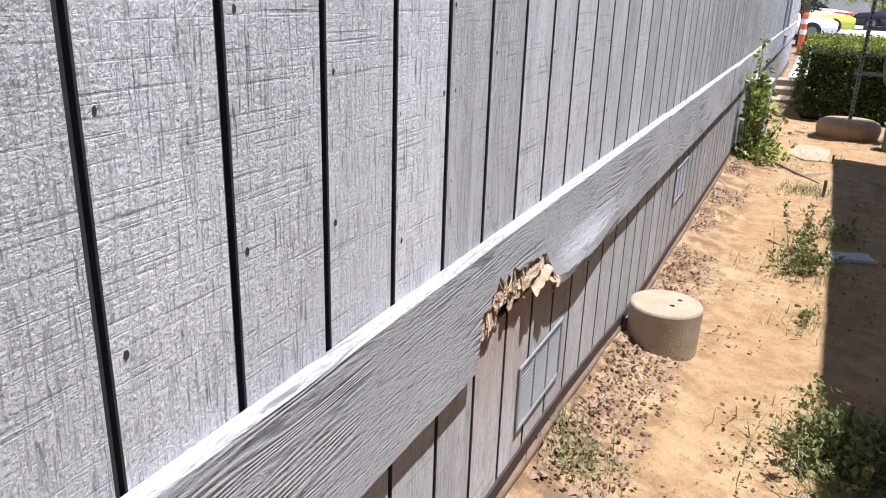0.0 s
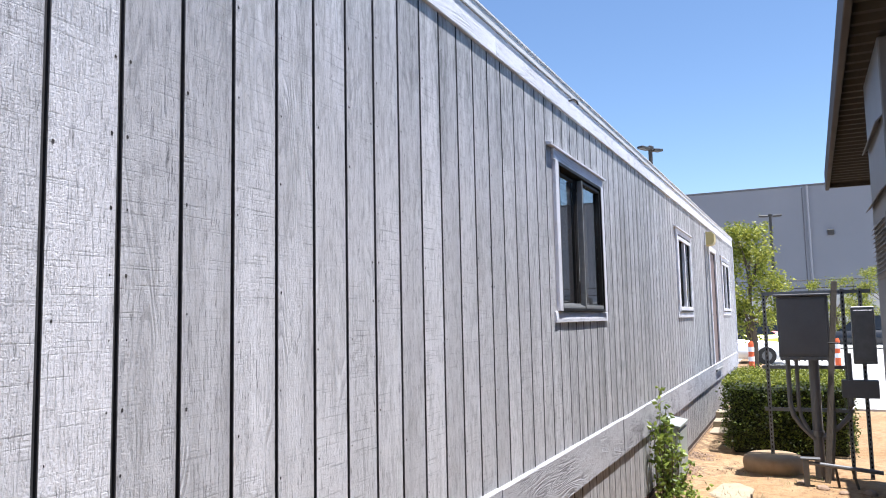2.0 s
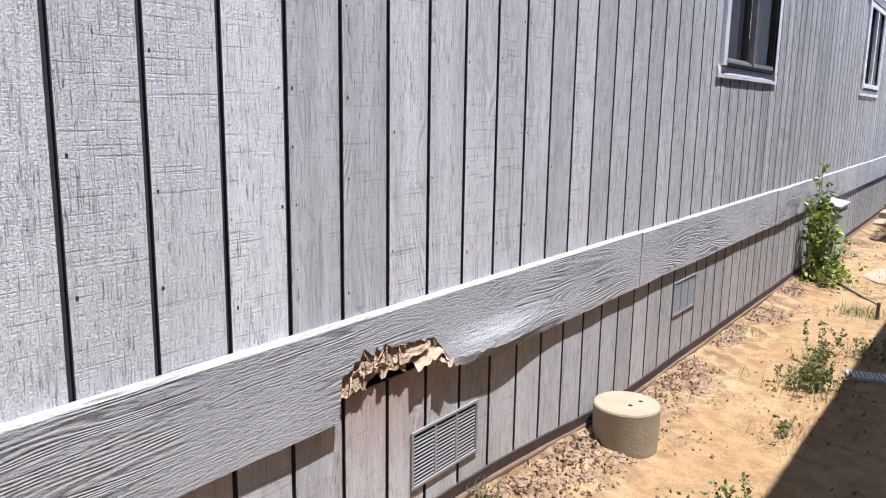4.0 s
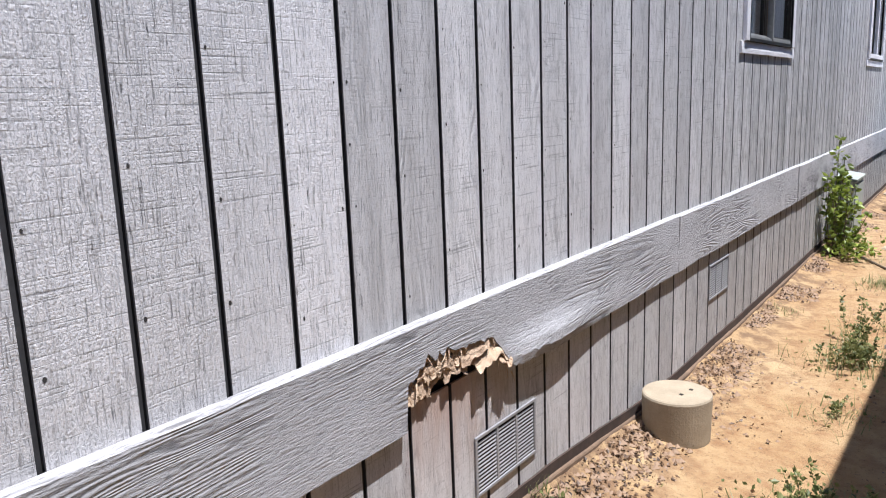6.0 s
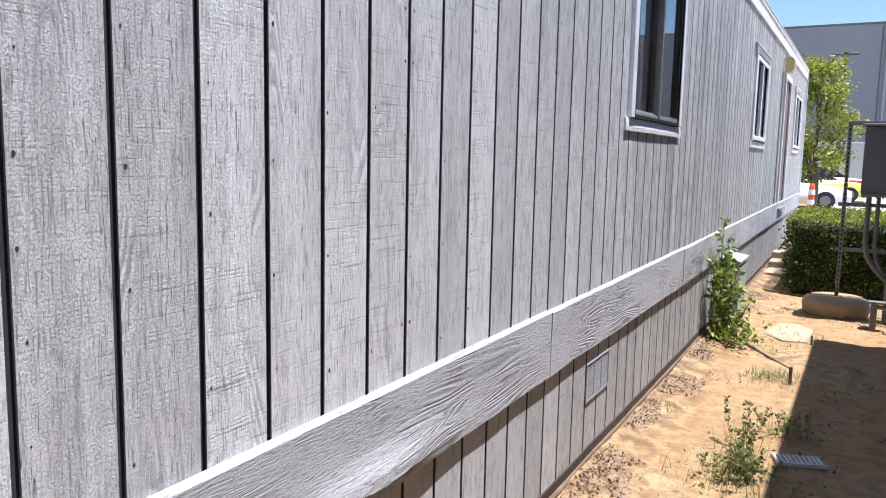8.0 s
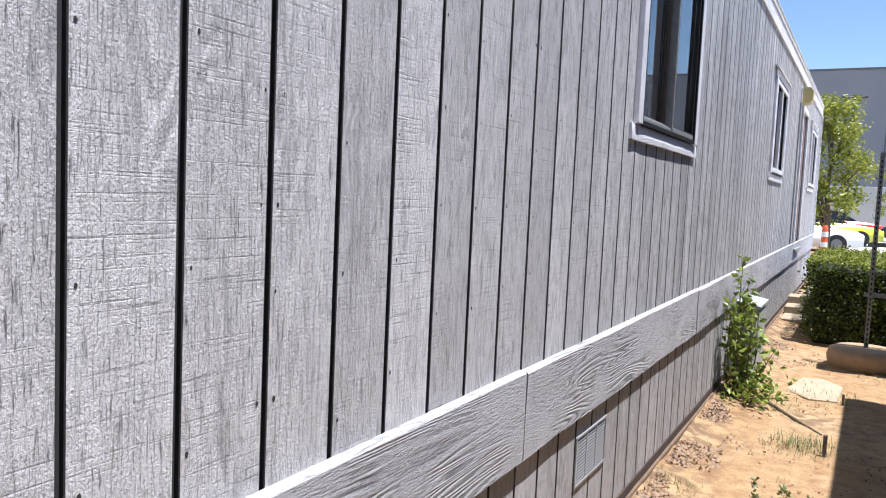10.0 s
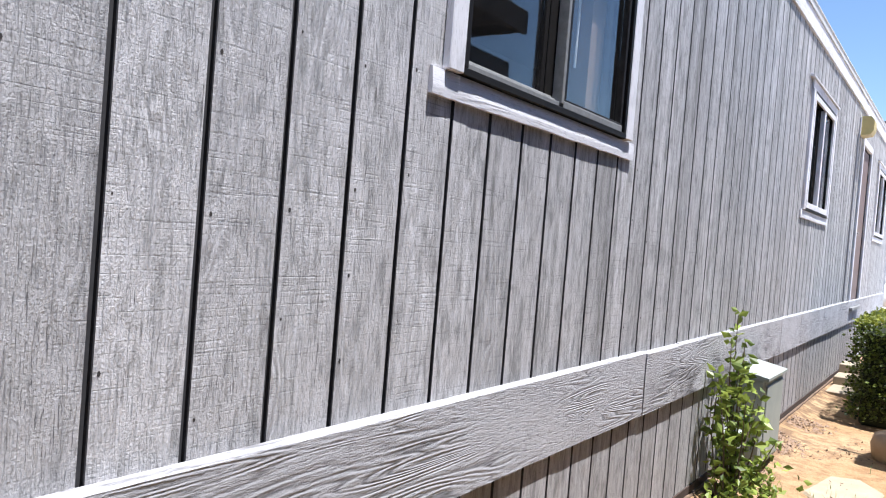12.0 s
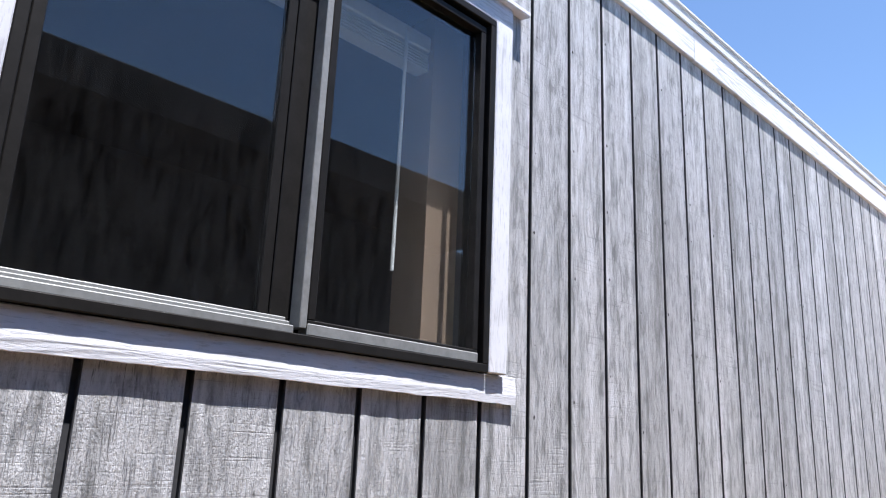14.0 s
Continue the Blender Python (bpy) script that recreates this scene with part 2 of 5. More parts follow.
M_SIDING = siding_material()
M_SKIRT = siding_material("duller_grey_skirt_siding", 0.80, True)
# dirt in the grooves and the grooves' shade, both put into one dark colour
M_GROOVE = mottled("groove_dirt_and_shade", (0.03, 0.03, 0.033), (0.055, 0.055, 0.06), 20)
M_BELT = board_material("grey_painted_belt_board", (0.46, 0.457, 0.478), (0.10, 0.099, 0.105), 'y', 0.9, 135.0, True)
M_TRIMY = board_material("pale_trim_paint_lengthwise", (0.80, 0.795, 0.835), (0.46, 0.455, 0.475), 'y', 0.25)
M_TRIMZ = board_material("pale_trim_paint_upright", (0.80, 0.795, 0.835), (0.46, 0.455, 0.475), 'z', 0.25)
M_TORN = mottled("torn_tan_wood_fibre", (0.64, 0.48, 0.345), (0.34, 0.225, 0.15), 30, 0.95, bump=0.8, dist=0.008, fine=160)
M_TORNPALE = mottled("pale_torn_wood_fibre", (0.72, 0.56, 0.41), (0.46, 0.32, 0.21), 25, 0.95, bump=0.6, dist=0.005, fine=180)
# near black for the shade inside hollows, gaps, slots and holes
M_VOID = material("hollow_shade", (0.012, 0.01, 0.009), 1.0)
# red-brown deepened to stand for the shadowed gap under the skirt
M_PLATE = mottled("red_brown_shadow_plate", (0.07, 0.042, 0.032), (0.025, 0.018, 0.015), 14, 0.9)
M_LEDGE = mottled("weathered_tan_ledge", (0.22, 0.145, 0.095), (0.09, 0.06, 0.042), 9, 0.9, bump=0.5, dist=0.004)
M_BRONZE = mottled("dark_bronze_aluminium", (0.014, 0.013, 0.012), (0.024, 0.022, 0.021), 20, 0.5, 0.2, 0.05)
M_BRONZE.node_tree.nodes["Principled BSDF"].inputs["Specular IOR Level"].default_value = 0.12
M_SASH = mottled("dusty_grey_aluminium", (0.30, 0.30, 0.29), (0.19, 0.19, 0.185), 25, 0.55, 0.2, 0.08)
M_GLASS = glass_material()
# near black: the unlit room's shade is put into its surfaces
M_ROOM = mottled("room_shade", (0.045, 0.042, 0.04), (0.03, 0.03, 0.03), 2, 0.9)
M_BLIND = mottled("white_blind_plastic", (0.62, 0.62, 0.62), (0.5, 0.5, 0.5), 8, 0.5)
M_BEIGE = mottled("beige_jamb", (0.27, 0.19, 0.135), (0.22, 0.155, 0.11), 8, 0.7)
M_ROOFING = mottled("white_roof_membrane", (0.7, 0.7, 0.7), (0.55, 0.55, 0.55), 3, 0.8)
M_SOIL = ground_material()
M_CONC = mottled("tan_weathered_concrete", (0.38, 0.32, 0.235), (0.27, 0.22, 0.155), 9, 0.9, bump=0.35, dist=0.006)
M_SLAB = mottled("pale_concrete_slab", (0.41, 0.34, 0.24), (0.30, 0.24, 0.165), 9, 0.9, bump=0.35, dist=0.006)
# tan concrete made browner to carry the base's shaded front
M_BASE = mottled("brown_shaded_concrete", (0.40, 0.29, 0.175), (0.28, 0.19, 0.11), 9, 0.9, bump=0.35, dist=0.006)
M_VENT = mottled("grey_painted_sheet_metal", (0.33, 0.33, 0.345), (0.25, 0.25, 0.265), 12, 0.5, 0.1, 0.1)
M_GALV = mottled("galvanised_steel", (0.22, 0.225, 0.23), (0.16, 0.163, 0.167), 14, 0.45, 0.7, 0.1)
M_BOX = mottled("pale_grey_enamel", (0.155, 0.157, 0.16), (0.125, 0.127, 0.13), 4, 0.5, 0.1, 0.05)
M_UBOX = mottled("grey_green_plastic_box", (0.36, 0.39, 0.36), (0.28, 0.31, 0.29), 6, 0.6)
M_WEATHERED = board_material("weathered_grey_lumber", (0.17, 0.145, 0.115), (0.07, 0.06, 0.05), 'z', 0.5)
M_DOOR = mottled("faded_red_brown_door_paint", (0.21, 0.15, 0.135), (0.17, 0.12, 0.108), 5, 0.6)
M_LAMP = mottled("yellowed_lamp_plastic", (0.62, 0.50, 0.20), (0.52, 0.42, 0.18), 9, 0.5)
# wall colour taken down to dark grey to carry the canopy's shade
M_SHADEWALL = mottled("wall_paint_in_shade", (0.09, 0.088, 0.085), (0.07, 0.068, 0.066), 2.5, 0.75, bump=0.08)
M_BROWN = mottled("brown_fascia_paint", (0.11, 0.085, 0.062), (0.08, 0.062, 0.046), 5, 0.8)
M_AC = mottled("dull_grey_enamel", (0.23, 0.23, 0.224), (0.19, 0.19, 0.186), 4, 0.55, 0.0, 0.05)
M_DECK = mottled("brown_corrugated_deck", (0.07, 0.055, 0.04), (0.05, 0.04, 0.03), 6, 0.8)
M_BLACK = mottled("black_coil", (0.012, 0.012, 0.012), (0.022, 0.022, 0.022), 30, 0.6)
M_WARE = mottled("blue_grey_tilt_up_concrete", (0.235, 0.245, 0.275), (0.205, 0.215, 0.245), 0.15, 0.85, bump=0.02)
M_WAREDARK = mottled("dark_joint", (0.13, 0.135, 0.15), (0.10, 0.105, 0.12), 1, 0.8)
M_POLE = mottled("dark_bronze_pole", (0.03, 0.028, 0.026), (0.05, 0.046, 0.042), 6, 0.5)
M_PAVE = mottled("pale_parking_concrete", (0.52, 0.50, 0.47), (0.42, 0.41, 0.39), 0.7, 0.9)
M_ORANGE = mottled("orange_plastic", (0.75, 0.13, 0.03), (0.62, 0.10, 0.03), 6, 0.5)
M_WHITE = material("white_reflective_band", (0.8, 0.8, 0.8), 0.5)
M_TYRE = mottled("black_rubber", (0.018, 0.018, 0.018), (0.03, 0.03, 0.03), 15, 0.85)
M_CARGLASS = material("tinted_car_glass", (0.02, 0.022, 0.025), 0.06)
# one kind of leaf in two tones: side shade and top sunlight are coloured in
M_HEDGE = leaf_material("shaded_hedge_leaf", (0.006, 0.012, 0.002), (0.14, 0.19, 0.026))
M_HEDGETOP = leaf_material("sunlit_hedge_leaf", (0.07, 0.10, 0.012), (0.36, 0.38, 0.05))
# solid core, near black for the shade between the leaves
M_HEDGECORE = mottled("hedge_shade_core", (0.012, 0.018, 0.007), (0.02, 0.026, 0.01), 30, 0.95)
M_LEAF = leaf_material("shrub_leaf", (0.07, 0.11, 0.018), (0.34, 0.42, 0.08))
M_TREELEAF = leaf_material("tree_leaf", (0.10, 0.14, 0.015), (0.42, 0.42, 0.06))
M_WEED = leaf_material("weed_blade", (0.11, 0.145, 0.05), (0.30, 0.29, 0.13))
M_WEEDLEAF = leaf_material("weed_leaf", (0.07, 0.095, 0.03), (0.30, 0.31, 0.12))
M_DRY = leaf_material("dry_litter", (0.05, 0.03, 0.02), (0.27, 0.165, 0.095))
M_BARK = mottled("grey_brown_bark", (0.16, 0.12, 0.085), (0.09, 0.07, 0.05), 18, 0.95, bump=0.6, dist=0.01)
M_STONE = mottled("pebble", (0.36, 0.25, 0.17), (0.25, 0.17, 0.115), 20, 0.95)
M_NAIL = material("rusted_nail_hole", (0.045, 0.04, 0.04), 0.9)
M_LETTER = material("black_lettering", (0.02, 0.02, 0.02), 0.8)


# ---------------------------------------------------------------- mesh helpers
def link_mesh(name, bm, mat, parent=None, smooth=False):
    me = bpy.data.meshes.new(name)
    bm.normal_update()
    bm.to_mesh(me)
    bm.free()
    for one in (mat if isinstance(mat, (list, tuple)) else (mat,)):
        me.materials.append(one)
    if smooth:
        for p in me.polygons:
            p.use_smooth = True
    ob = new(name, me)
    if parent:
        ob.parent = parent
    return ob


def part(name, bm, mat, parent, label="", smooth=False):
    """One mesh object under a thing or part. The mesh is given in world metres."""
    ob = link_mesh(name, bm, mat, None, smooth)
    ob.parent = parent
    ob.matrix_parent_inverse = parent.matrix_world.inverted()
    if label:
        ob["label"] = label
    return ob


def thing(name, label, category, at=(0, 0, 0), group="", kind=""):
    e = new(name)
    e.location = at
    e.empty_display_size = 0.1
    e.matrix_world = Matrix.Translation(at)
    return tagged(e, label, category, group, kind)


def box(x0, x1, y0, y1, z0, z1, bevel=0.0, bm=None):
    bm = bm or bmesh.new()
    vs = [bm.verts.new((x, y, z)) for x in (x0, x1) for y in (y0, y1) for z in (z0, z1)]
    fs = [bm.faces.new([vs[i] for i in f]) for f in ((0, 1, 3, 2), (4, 6, 7, 5), (0, 4, 5, 1), (2, 3, 7, 6), (0, 2, 6, 4), (1, 5, 7, 3))]
    if bevel:
        es = {e for f in fs for e in f.edges}
        bmesh.ops.bevel(bm, geom=list(es), offset=bevel, segments=1, affect='EDGES')
    return bm


def tube(points, r, sides=10, bm=None, r1=None, closed=True):
    """A round bar along a chain of points."""
    bm = bm or bmesh.new()
    pts = [Vector(p) for p in points]
    rings = []
    for i, p in enumerate(pts):
        d = (pts[min(i + 1, len(pts) - 1)] - pts[max(i - 1, 0)]).normalized()
        u = d.orthogonal().normalized()
        if abs(d.z) < 0.9:
            u = d.cross(Vector((0, 0, 1))).normalized()
        else:
            u = d.cross(Vector((1, 0, 0))).normalized()
        v = d.cross(u)
        rad = r if r1 is None else r + (r1 - r) * i / (len(pts) - 1)
        rings.append([bm.verts.new(p + rad * (u * math.cos(2 * math.pi * k / sides) + v * math.sin(2 * math.pi * k / sides))) for k in range(sides)])
    for a, b in zip(rings, rings[1:]):
        for k in range(sides):
            bm.faces.new((a[k], a[(k + 1) % sides], b[(k + 1) % sides], b[k]))
    if closed:
        bm.faces.new(rings[0][::-1])
        bm.faces.new(rings[-1])
    return bm


def lathe(cx, cy, profile, sides=32, bm=None):
    """A turned solid about an upright axis; profile: (radius, z) from bottom to top."""
    bm = bm or bmesh.new()
    rings = [[bm.verts.new((cx + r * math.cos(2 * math.pi * k / sides), cy + r * math.sin(2 * math.pi * k / sides), z)) for k in range(sides)] for r, z in profile]
    for a, b in zip(rings, rings[1:]):
        for k in range(sides):
            bm.faces.new((a[k], a[(k + 1) % sides], b[(k + 1) % sides], b[k]))
    bm.faces.new(rings[0][::-1])
    bm.faces.new(rings[-1])
    return bm


def prism(outline, y0, y1, bm=None):
    """An (x, z) outline drawn out along y."""
    bm = bm or bmesh.new()
    a = [bm.verts.new((x, y0, z)) for x, z in outline]
    b = [bm.verts.new((x, y1, z)) for x, z in outline]
    n = len(a)
    for i in range(n):
        bm.faces.new((a[i], a[(i + 1) % n], b[(i + 1) % n], b[i]))
    bm.faces.new(a[::-1])
    bm.faces.new(b)
    bmesh.ops.recalc_face_normals(bm, faces=bm.faces[:])
    return bm


def leaves(bm, centre, count, spread, size, rng, up=0.3, flat=0.0):
    """Count bent leaves scattered about a centre."""
    c = Vector(centre)
    for _ in range(count):
        p = c + Vector((rng.gauss(0, spread[0]), rng.gauss(0, spread[1]), rng.gauss(0, spread[2])))
        leaf(bm, p, size * rng.uniform(0.6, 1.3), rng, up)


def leaf(bm, p, s, rng, up=0.3, normal=None):
    d = Vector((rng.uniform(-1, 1), rng.uniform(-1, 1), rng.uniform(-1, 1) * 0.6 + up)).normalized()
    n = normal or Vector((rng.uniform(-1, 1), rng.uniform(-1, 1), rng.uniform(-0.2, 1))).normalized()
    w = d.cross(n)
    if w.length < 1e-3:
        return
    w = w.normalized() * s * 0.32
    n2 = w.cross(d).normalized() * s * 0.12
    a, b, c, e = p, p + d * s * 0.5 + w - n2, p + d * s, p + d * s * 0.5 - w - n2
    m = p + d * s * 0.5
    va, vb, vc, ve = (bm.verts.new(q) for q in (a, b, c, e))
    bm.faces.new((va, vb, vc))
    bm.faces.new((va, vc, ve))


def blade(bm, p, lean, height, width):
    d = Vector(lean)
    side = Vector((-d.y, d.x, 0))
    side = side.normalized() * width if side.length > 1e-4 else Vector((width, 0, 0))
    q = Vector(p)
    a, b = bm.verts.new(q - side), bm.verts.new(q + side)
    m = q + Vector((d.x * 0.35, d.y * 0.35, height * 0.6))
    c, e = bm.verts.new(m + side * 0.7), bm.verts.new(m - side * 0.7)
    t = bm.verts.new(q + Vector((d.x, d.y, height)))
    bm.faces.new((a, b, c, e))
    bm.faces.new((e, c, t))


def smoothstep(a, b, v):
    v = min(1.0, max(0.0, (v - a) / (b - a)))
    return v * v * (3 - 2 * v)


# ---------------------------------------------------------------- ground
def bank_top(y):
    return 0.075 + 0.10 * (1 - smoothstep(0.7, 2.4, y))


def ground_z(x, y):
    """Level soil, banked up against the wall, higher to the south."""
    bank = bank_top(y) * math.exp(-max(0.0, x - 0.02) / 0.16) if x > -1 else 0.0
    f = 1 - smoothstep(10, 14, y)
    z = -0.115 + bank
    z += f * 0.022 * noise.noise((x * 0.9, y * 0.9, 0.3)) + f * 0.014 * noise.noise((x * 4, y * 4, 1.7)) + f * 0.008 * noise.noise((x * 13, y * 13, 4.1)) + f * 0.004 * noise.noise((x * 31, y * 31, 2.1))
    return z - 0.02 * (1 - f)


def axis(lo, hi, step, far_lo, far_hi):
    a = [lo + step * i for i in range(int(round((hi - lo) / step)) + 1)]
    low, high, s = [], [], step
    v = lo
    while v > far_lo:
        s *= 1.7
        v -= s
        low.append(v)
    v, s = hi, step
    while v < far_hi:
        s *= 1.7
        v += s
        high.append(v)
    return low[::-1] + a + high


def build_ground():
    xs, ys = axis(-0.4, 2.8, 0.04, -900, 900), axis(-2.0, 11.0, 0.045, -900, 1500)
    verts = [(x, y, ground_z(x, y)) for y in ys for x in xs]
    w = len(xs)
    faces = [(j * w + i, j * w + i + 1, (j + 1) * w + i + 1, (j + 1) * w + i) for j in range(len(ys) - 1) for i in range(w - 1)]
    me = bpy.data.meshes.new("ground")
    me.from_pydata(verts, [], faces)
    me.materials.append(M_SOIL)
    for p in me.polygons:
        p.use_smooth = True
    tagged(new("ground", me), "dry sandy orange-tan soil with bark litter", "ground", kind="structure")


build_ground()

# ---------------------------------------------------------------- the grey office: walls
PITCH = 0.2032          # groove spacing of the siding
Y0, Y1 = -30 * PITCH, 90.5 * PITCH
BELT_TOP, BELT_BOT = 0.885, 0.585


def roof_low(y):
    """Underside of the roof fascia, which rises a little to the north."""
    return 3.235 + 0.0125 * (y - 4)


# openings: y0, y1, z0, z1 of each hole in the wall
W1 = (3.66, 4.88, 1.80, 2.83)
W2 = (9.17, 10.45, 1.81, 2.86)
W3 = (15.42, 17.0, 1.83, 2.90)
DOOR = (13.10, 14.08, 0.79, 2.93)
HOLES = (W1, W2, W3, DOOR)


def spans(y0, y1, z0, z1):
    """The stretches of height that are left of a strip of wall between the openings."""
    cuts = [(h[2], h[3]) for h in HOLES if min(y1, h[1]) - max(y0, h[0]) > 0.001]
    out, z = [], z0
    for a, b in sorted(cuts):
        if a > z:
            out.append((z, a))
        z = b
    if z < z1:
        out.append((z, z1))
    return out


def wall_pieces():
    """The strips of the siding between grooves, split at the edges of openings: y0, y1, z0, z1."""
    out = []
    edges = sorted({h[0] for h in HOLES} | {h[1] for h in HOLES})
    for i in range(-30, 91):
        a, b = i * PITCH + 0.0065, min((i + 1) * PITCH - 0.0065, Y1)
        if b - a < 0.02:
            continue
        cuts = [a] + [e for e in edges if a + 0.004 < e < b - 0.004] + [b]
        for c, d in zip(cuts, cuts[1:]):
            for z0, z1 in spans(c, d, BELT_TOP - 0.02, roof_low((c + d) / 2) + 0.05):
                out.append((c, d, z0, z1))
    return out


def backing():
    bm = bmesh.new()
    edges = sorted({Y0, Y1} | {h[0] for h in HOLES} | {h[1] for h in HOLES})
    for a, b in zip(edges, edges[1:]):
        for z0, z1 in spans(a, b, -0.3, roof_low(a) + 0.05):
            box(-0.11, -0.012, a, b, z0, z1, bm=bm)
    return bm


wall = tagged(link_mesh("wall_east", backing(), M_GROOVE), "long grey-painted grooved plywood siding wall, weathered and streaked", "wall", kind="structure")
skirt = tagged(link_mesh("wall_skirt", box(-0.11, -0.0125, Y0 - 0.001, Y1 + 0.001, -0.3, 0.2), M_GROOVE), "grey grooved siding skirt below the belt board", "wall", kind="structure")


def strip_mesh(name, width, height, mat, thick=0.012):
    """A strip of siding with eased edges, its origin at the lower south corner of its back."""
    bm = box(-thick, 0, 0, width, 0, height)
    es = [e for e in bm.edges if all(abs(v.co.x) < 1e-6 for v in e.verts) and abs(e.verts[0].co.z - e.verts[1].co.z) > 0.01]
    bmesh.ops.bevel(bm, geom=es, offset=0.002, segments=1, affect='EDGES')
    me = bpy.data.meshes.new(name)
    bm.normal_update()
    bm.to_mesh(me)
    bm.free()
    me.materials.append(mat)
    # side edges take the groove colour too, so its shade reaches the strip's face
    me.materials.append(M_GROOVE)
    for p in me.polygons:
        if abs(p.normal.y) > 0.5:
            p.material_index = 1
    return me


meshes = {}


def strip(parent, y0, y1, z0, z1, x=0.0, mat=M_SIDING):
    key = (round(y1 - y0, 3), round(z1 - z0, 2), mat.name)
    if key not in meshes:
        meshes[key] = strip_mesh("plank", y1 - y0, z1 - z0, mat)
    ob = new("plank", meshes[key])
    ob.location = (x, y0, z0)
    ob.parent = parent
    return ob


def other_walls():
    bm = bmesh.new()
    box(-3.6, -3.5, Y0, Y1, -0.3, 3.5, bm=bm)
    box(-3.5, -0.11, Y0, Y0 + 0.1, -0.3, 3.3, bm=bm)
    tagged(link_mesh("wall_back", bm, M_SIDING), "plain grey back walls of the office", "wall", kind="structure")
    tagged(link_mesh("wall_north", box(-3.5, -0.006, Y1 - 0.1, Y1 - 0.002, -0.3, 3.6), M_SIDING), "grey siding end wall of the office", "wall", kind="structure")
    bm = prism([(-3.7, 3.40), (0.018, 3.40), (0.026, 3.44), (0.026, 3.452), (-1.8, 3.56), (-3.7, 3.455)], Y0, Y1 + 0.05)
    for v in bm.verts:
        v.co.z += 0.0125 * (v.co.y - 4)
    tagged(link_mesh("roof", bm, M_ROOFING), "low pale membrane roof of the office", "roof", kind="structure")
    tagged(link_mesh("floor", box(-3.5, -0.11, Y0 + 0.1, Y1 - 0.1, 0.72, 0.80), M_ROOM), "office floor, near black for the unlit room", "floor", kind="structure")
    tagged(link_mesh("ceiling", box(-3.5, -0.11, Y0 + 0.1, Y1 - 0.1, 3.05, 3.1), M_ROOM), "office ceiling, near black for the unlit room", "ceiling", kind="structure")
    tagged(link_mesh("wall_inner", box(-2.6, -2.5, Y0 + 0.1, Y1 - 0.1, 0.80, 3.05), M_ROOM), "inner partition of the office, near black for the unlit room", "wall", kind="structure")


other_walls()


# fascia: boards and a metal drip edge on top
def fascia():
    root = thing("trim_fascia", "pale painted roof fascia boards under a metal drip edge", "trim", (0, 0, 3.3), kind="structure")
    joints = [Y0, -2.3, 2.55, 6.2, 9.9, 13.6, Y1 + 0.03]
    for a, b in zip(joints, joints[1:]):
        bm = prism([(0.0, 0.0), (0.013, 0.0), (0.017, 0.004), (0.017, 0.142), (0.0, 0.142)], a + 0.001, b - 0.001)
        for v in bm.verts:
            v.co.z += roof_low(v.co.y)
        part("board", bm, M_TRIMY, root)
    bm = prism([(0.0, 0.143), (0.024, 0.143), (0.027, 0.148), (0.027, 0.190), (0.034, 0.200), (0.034, 0.210), (0.0, 0.216)], Y0, Y1 + 0.035)
    for v in bm.verts:
        v.co.z += roof_low(v.co.y)
    part("drip_edge", bm, M_ROOFING, root, "thin pale metal drip edge")
    hook = tube([(0.016, 4.02, roof_low(4) + 0.11), (0.06, 4.02, roof_low(4) + 0.115), (0.075, 4.03, roof_low(4) + 0.10), (0.075, 4.06, roof_low(4) + 0.085)], 0.007, 8)
    part("hook", hook, M_POLE, root, "small bent dark metal hook")
    bm = box(0.0, 0.03, Y1 - 0.06, Y1 + 0.012, BELT_TOP + 0.002, roof_low(Y1) - 0.002)
    part("corner_board", bm, M_TRIMZ, root)


fascia()


# ---------------------------------------------------------------- belt board and its torn stretch
def torn_bottom(y):
    """Lower edge of the belt board: broken away between y = 0.17 and 0.72, frayed up to y = 1.05."""
    if y < 0.165 or y > 1.08:
        return BELT_BOT
    r = noise.noise((y * 31, 0.0, 2.0)) * 0.022 + noise.noise((y * 90, 3.0, 1.0)) * 0.012
    if y < 0.26:
        return 0.715 + (y - 0.165) * 0.6 + r
    if y < 0.62:
        return 0.775 - (y - 0.26) * 0.09 + r * 1.2
    if y < 0.74:
        return 0.742 - (y - 0.62) * 1.15 + r
    return 0.604 - 0.02 * smoothstep(0.74, 1.08, y) + r * 0.7


def bulge(y, z):
    """The swollen face north of the tear."""
    return 0.030 * math.exp(-((y - 1.02) / 0.40) ** 2) * math.exp(-((z - 0.635) / 0.06) ** 2) * smoothstep(0.55, 0.8, y) + 0.003 * noise.noise((y * 3, z * 5, 8))


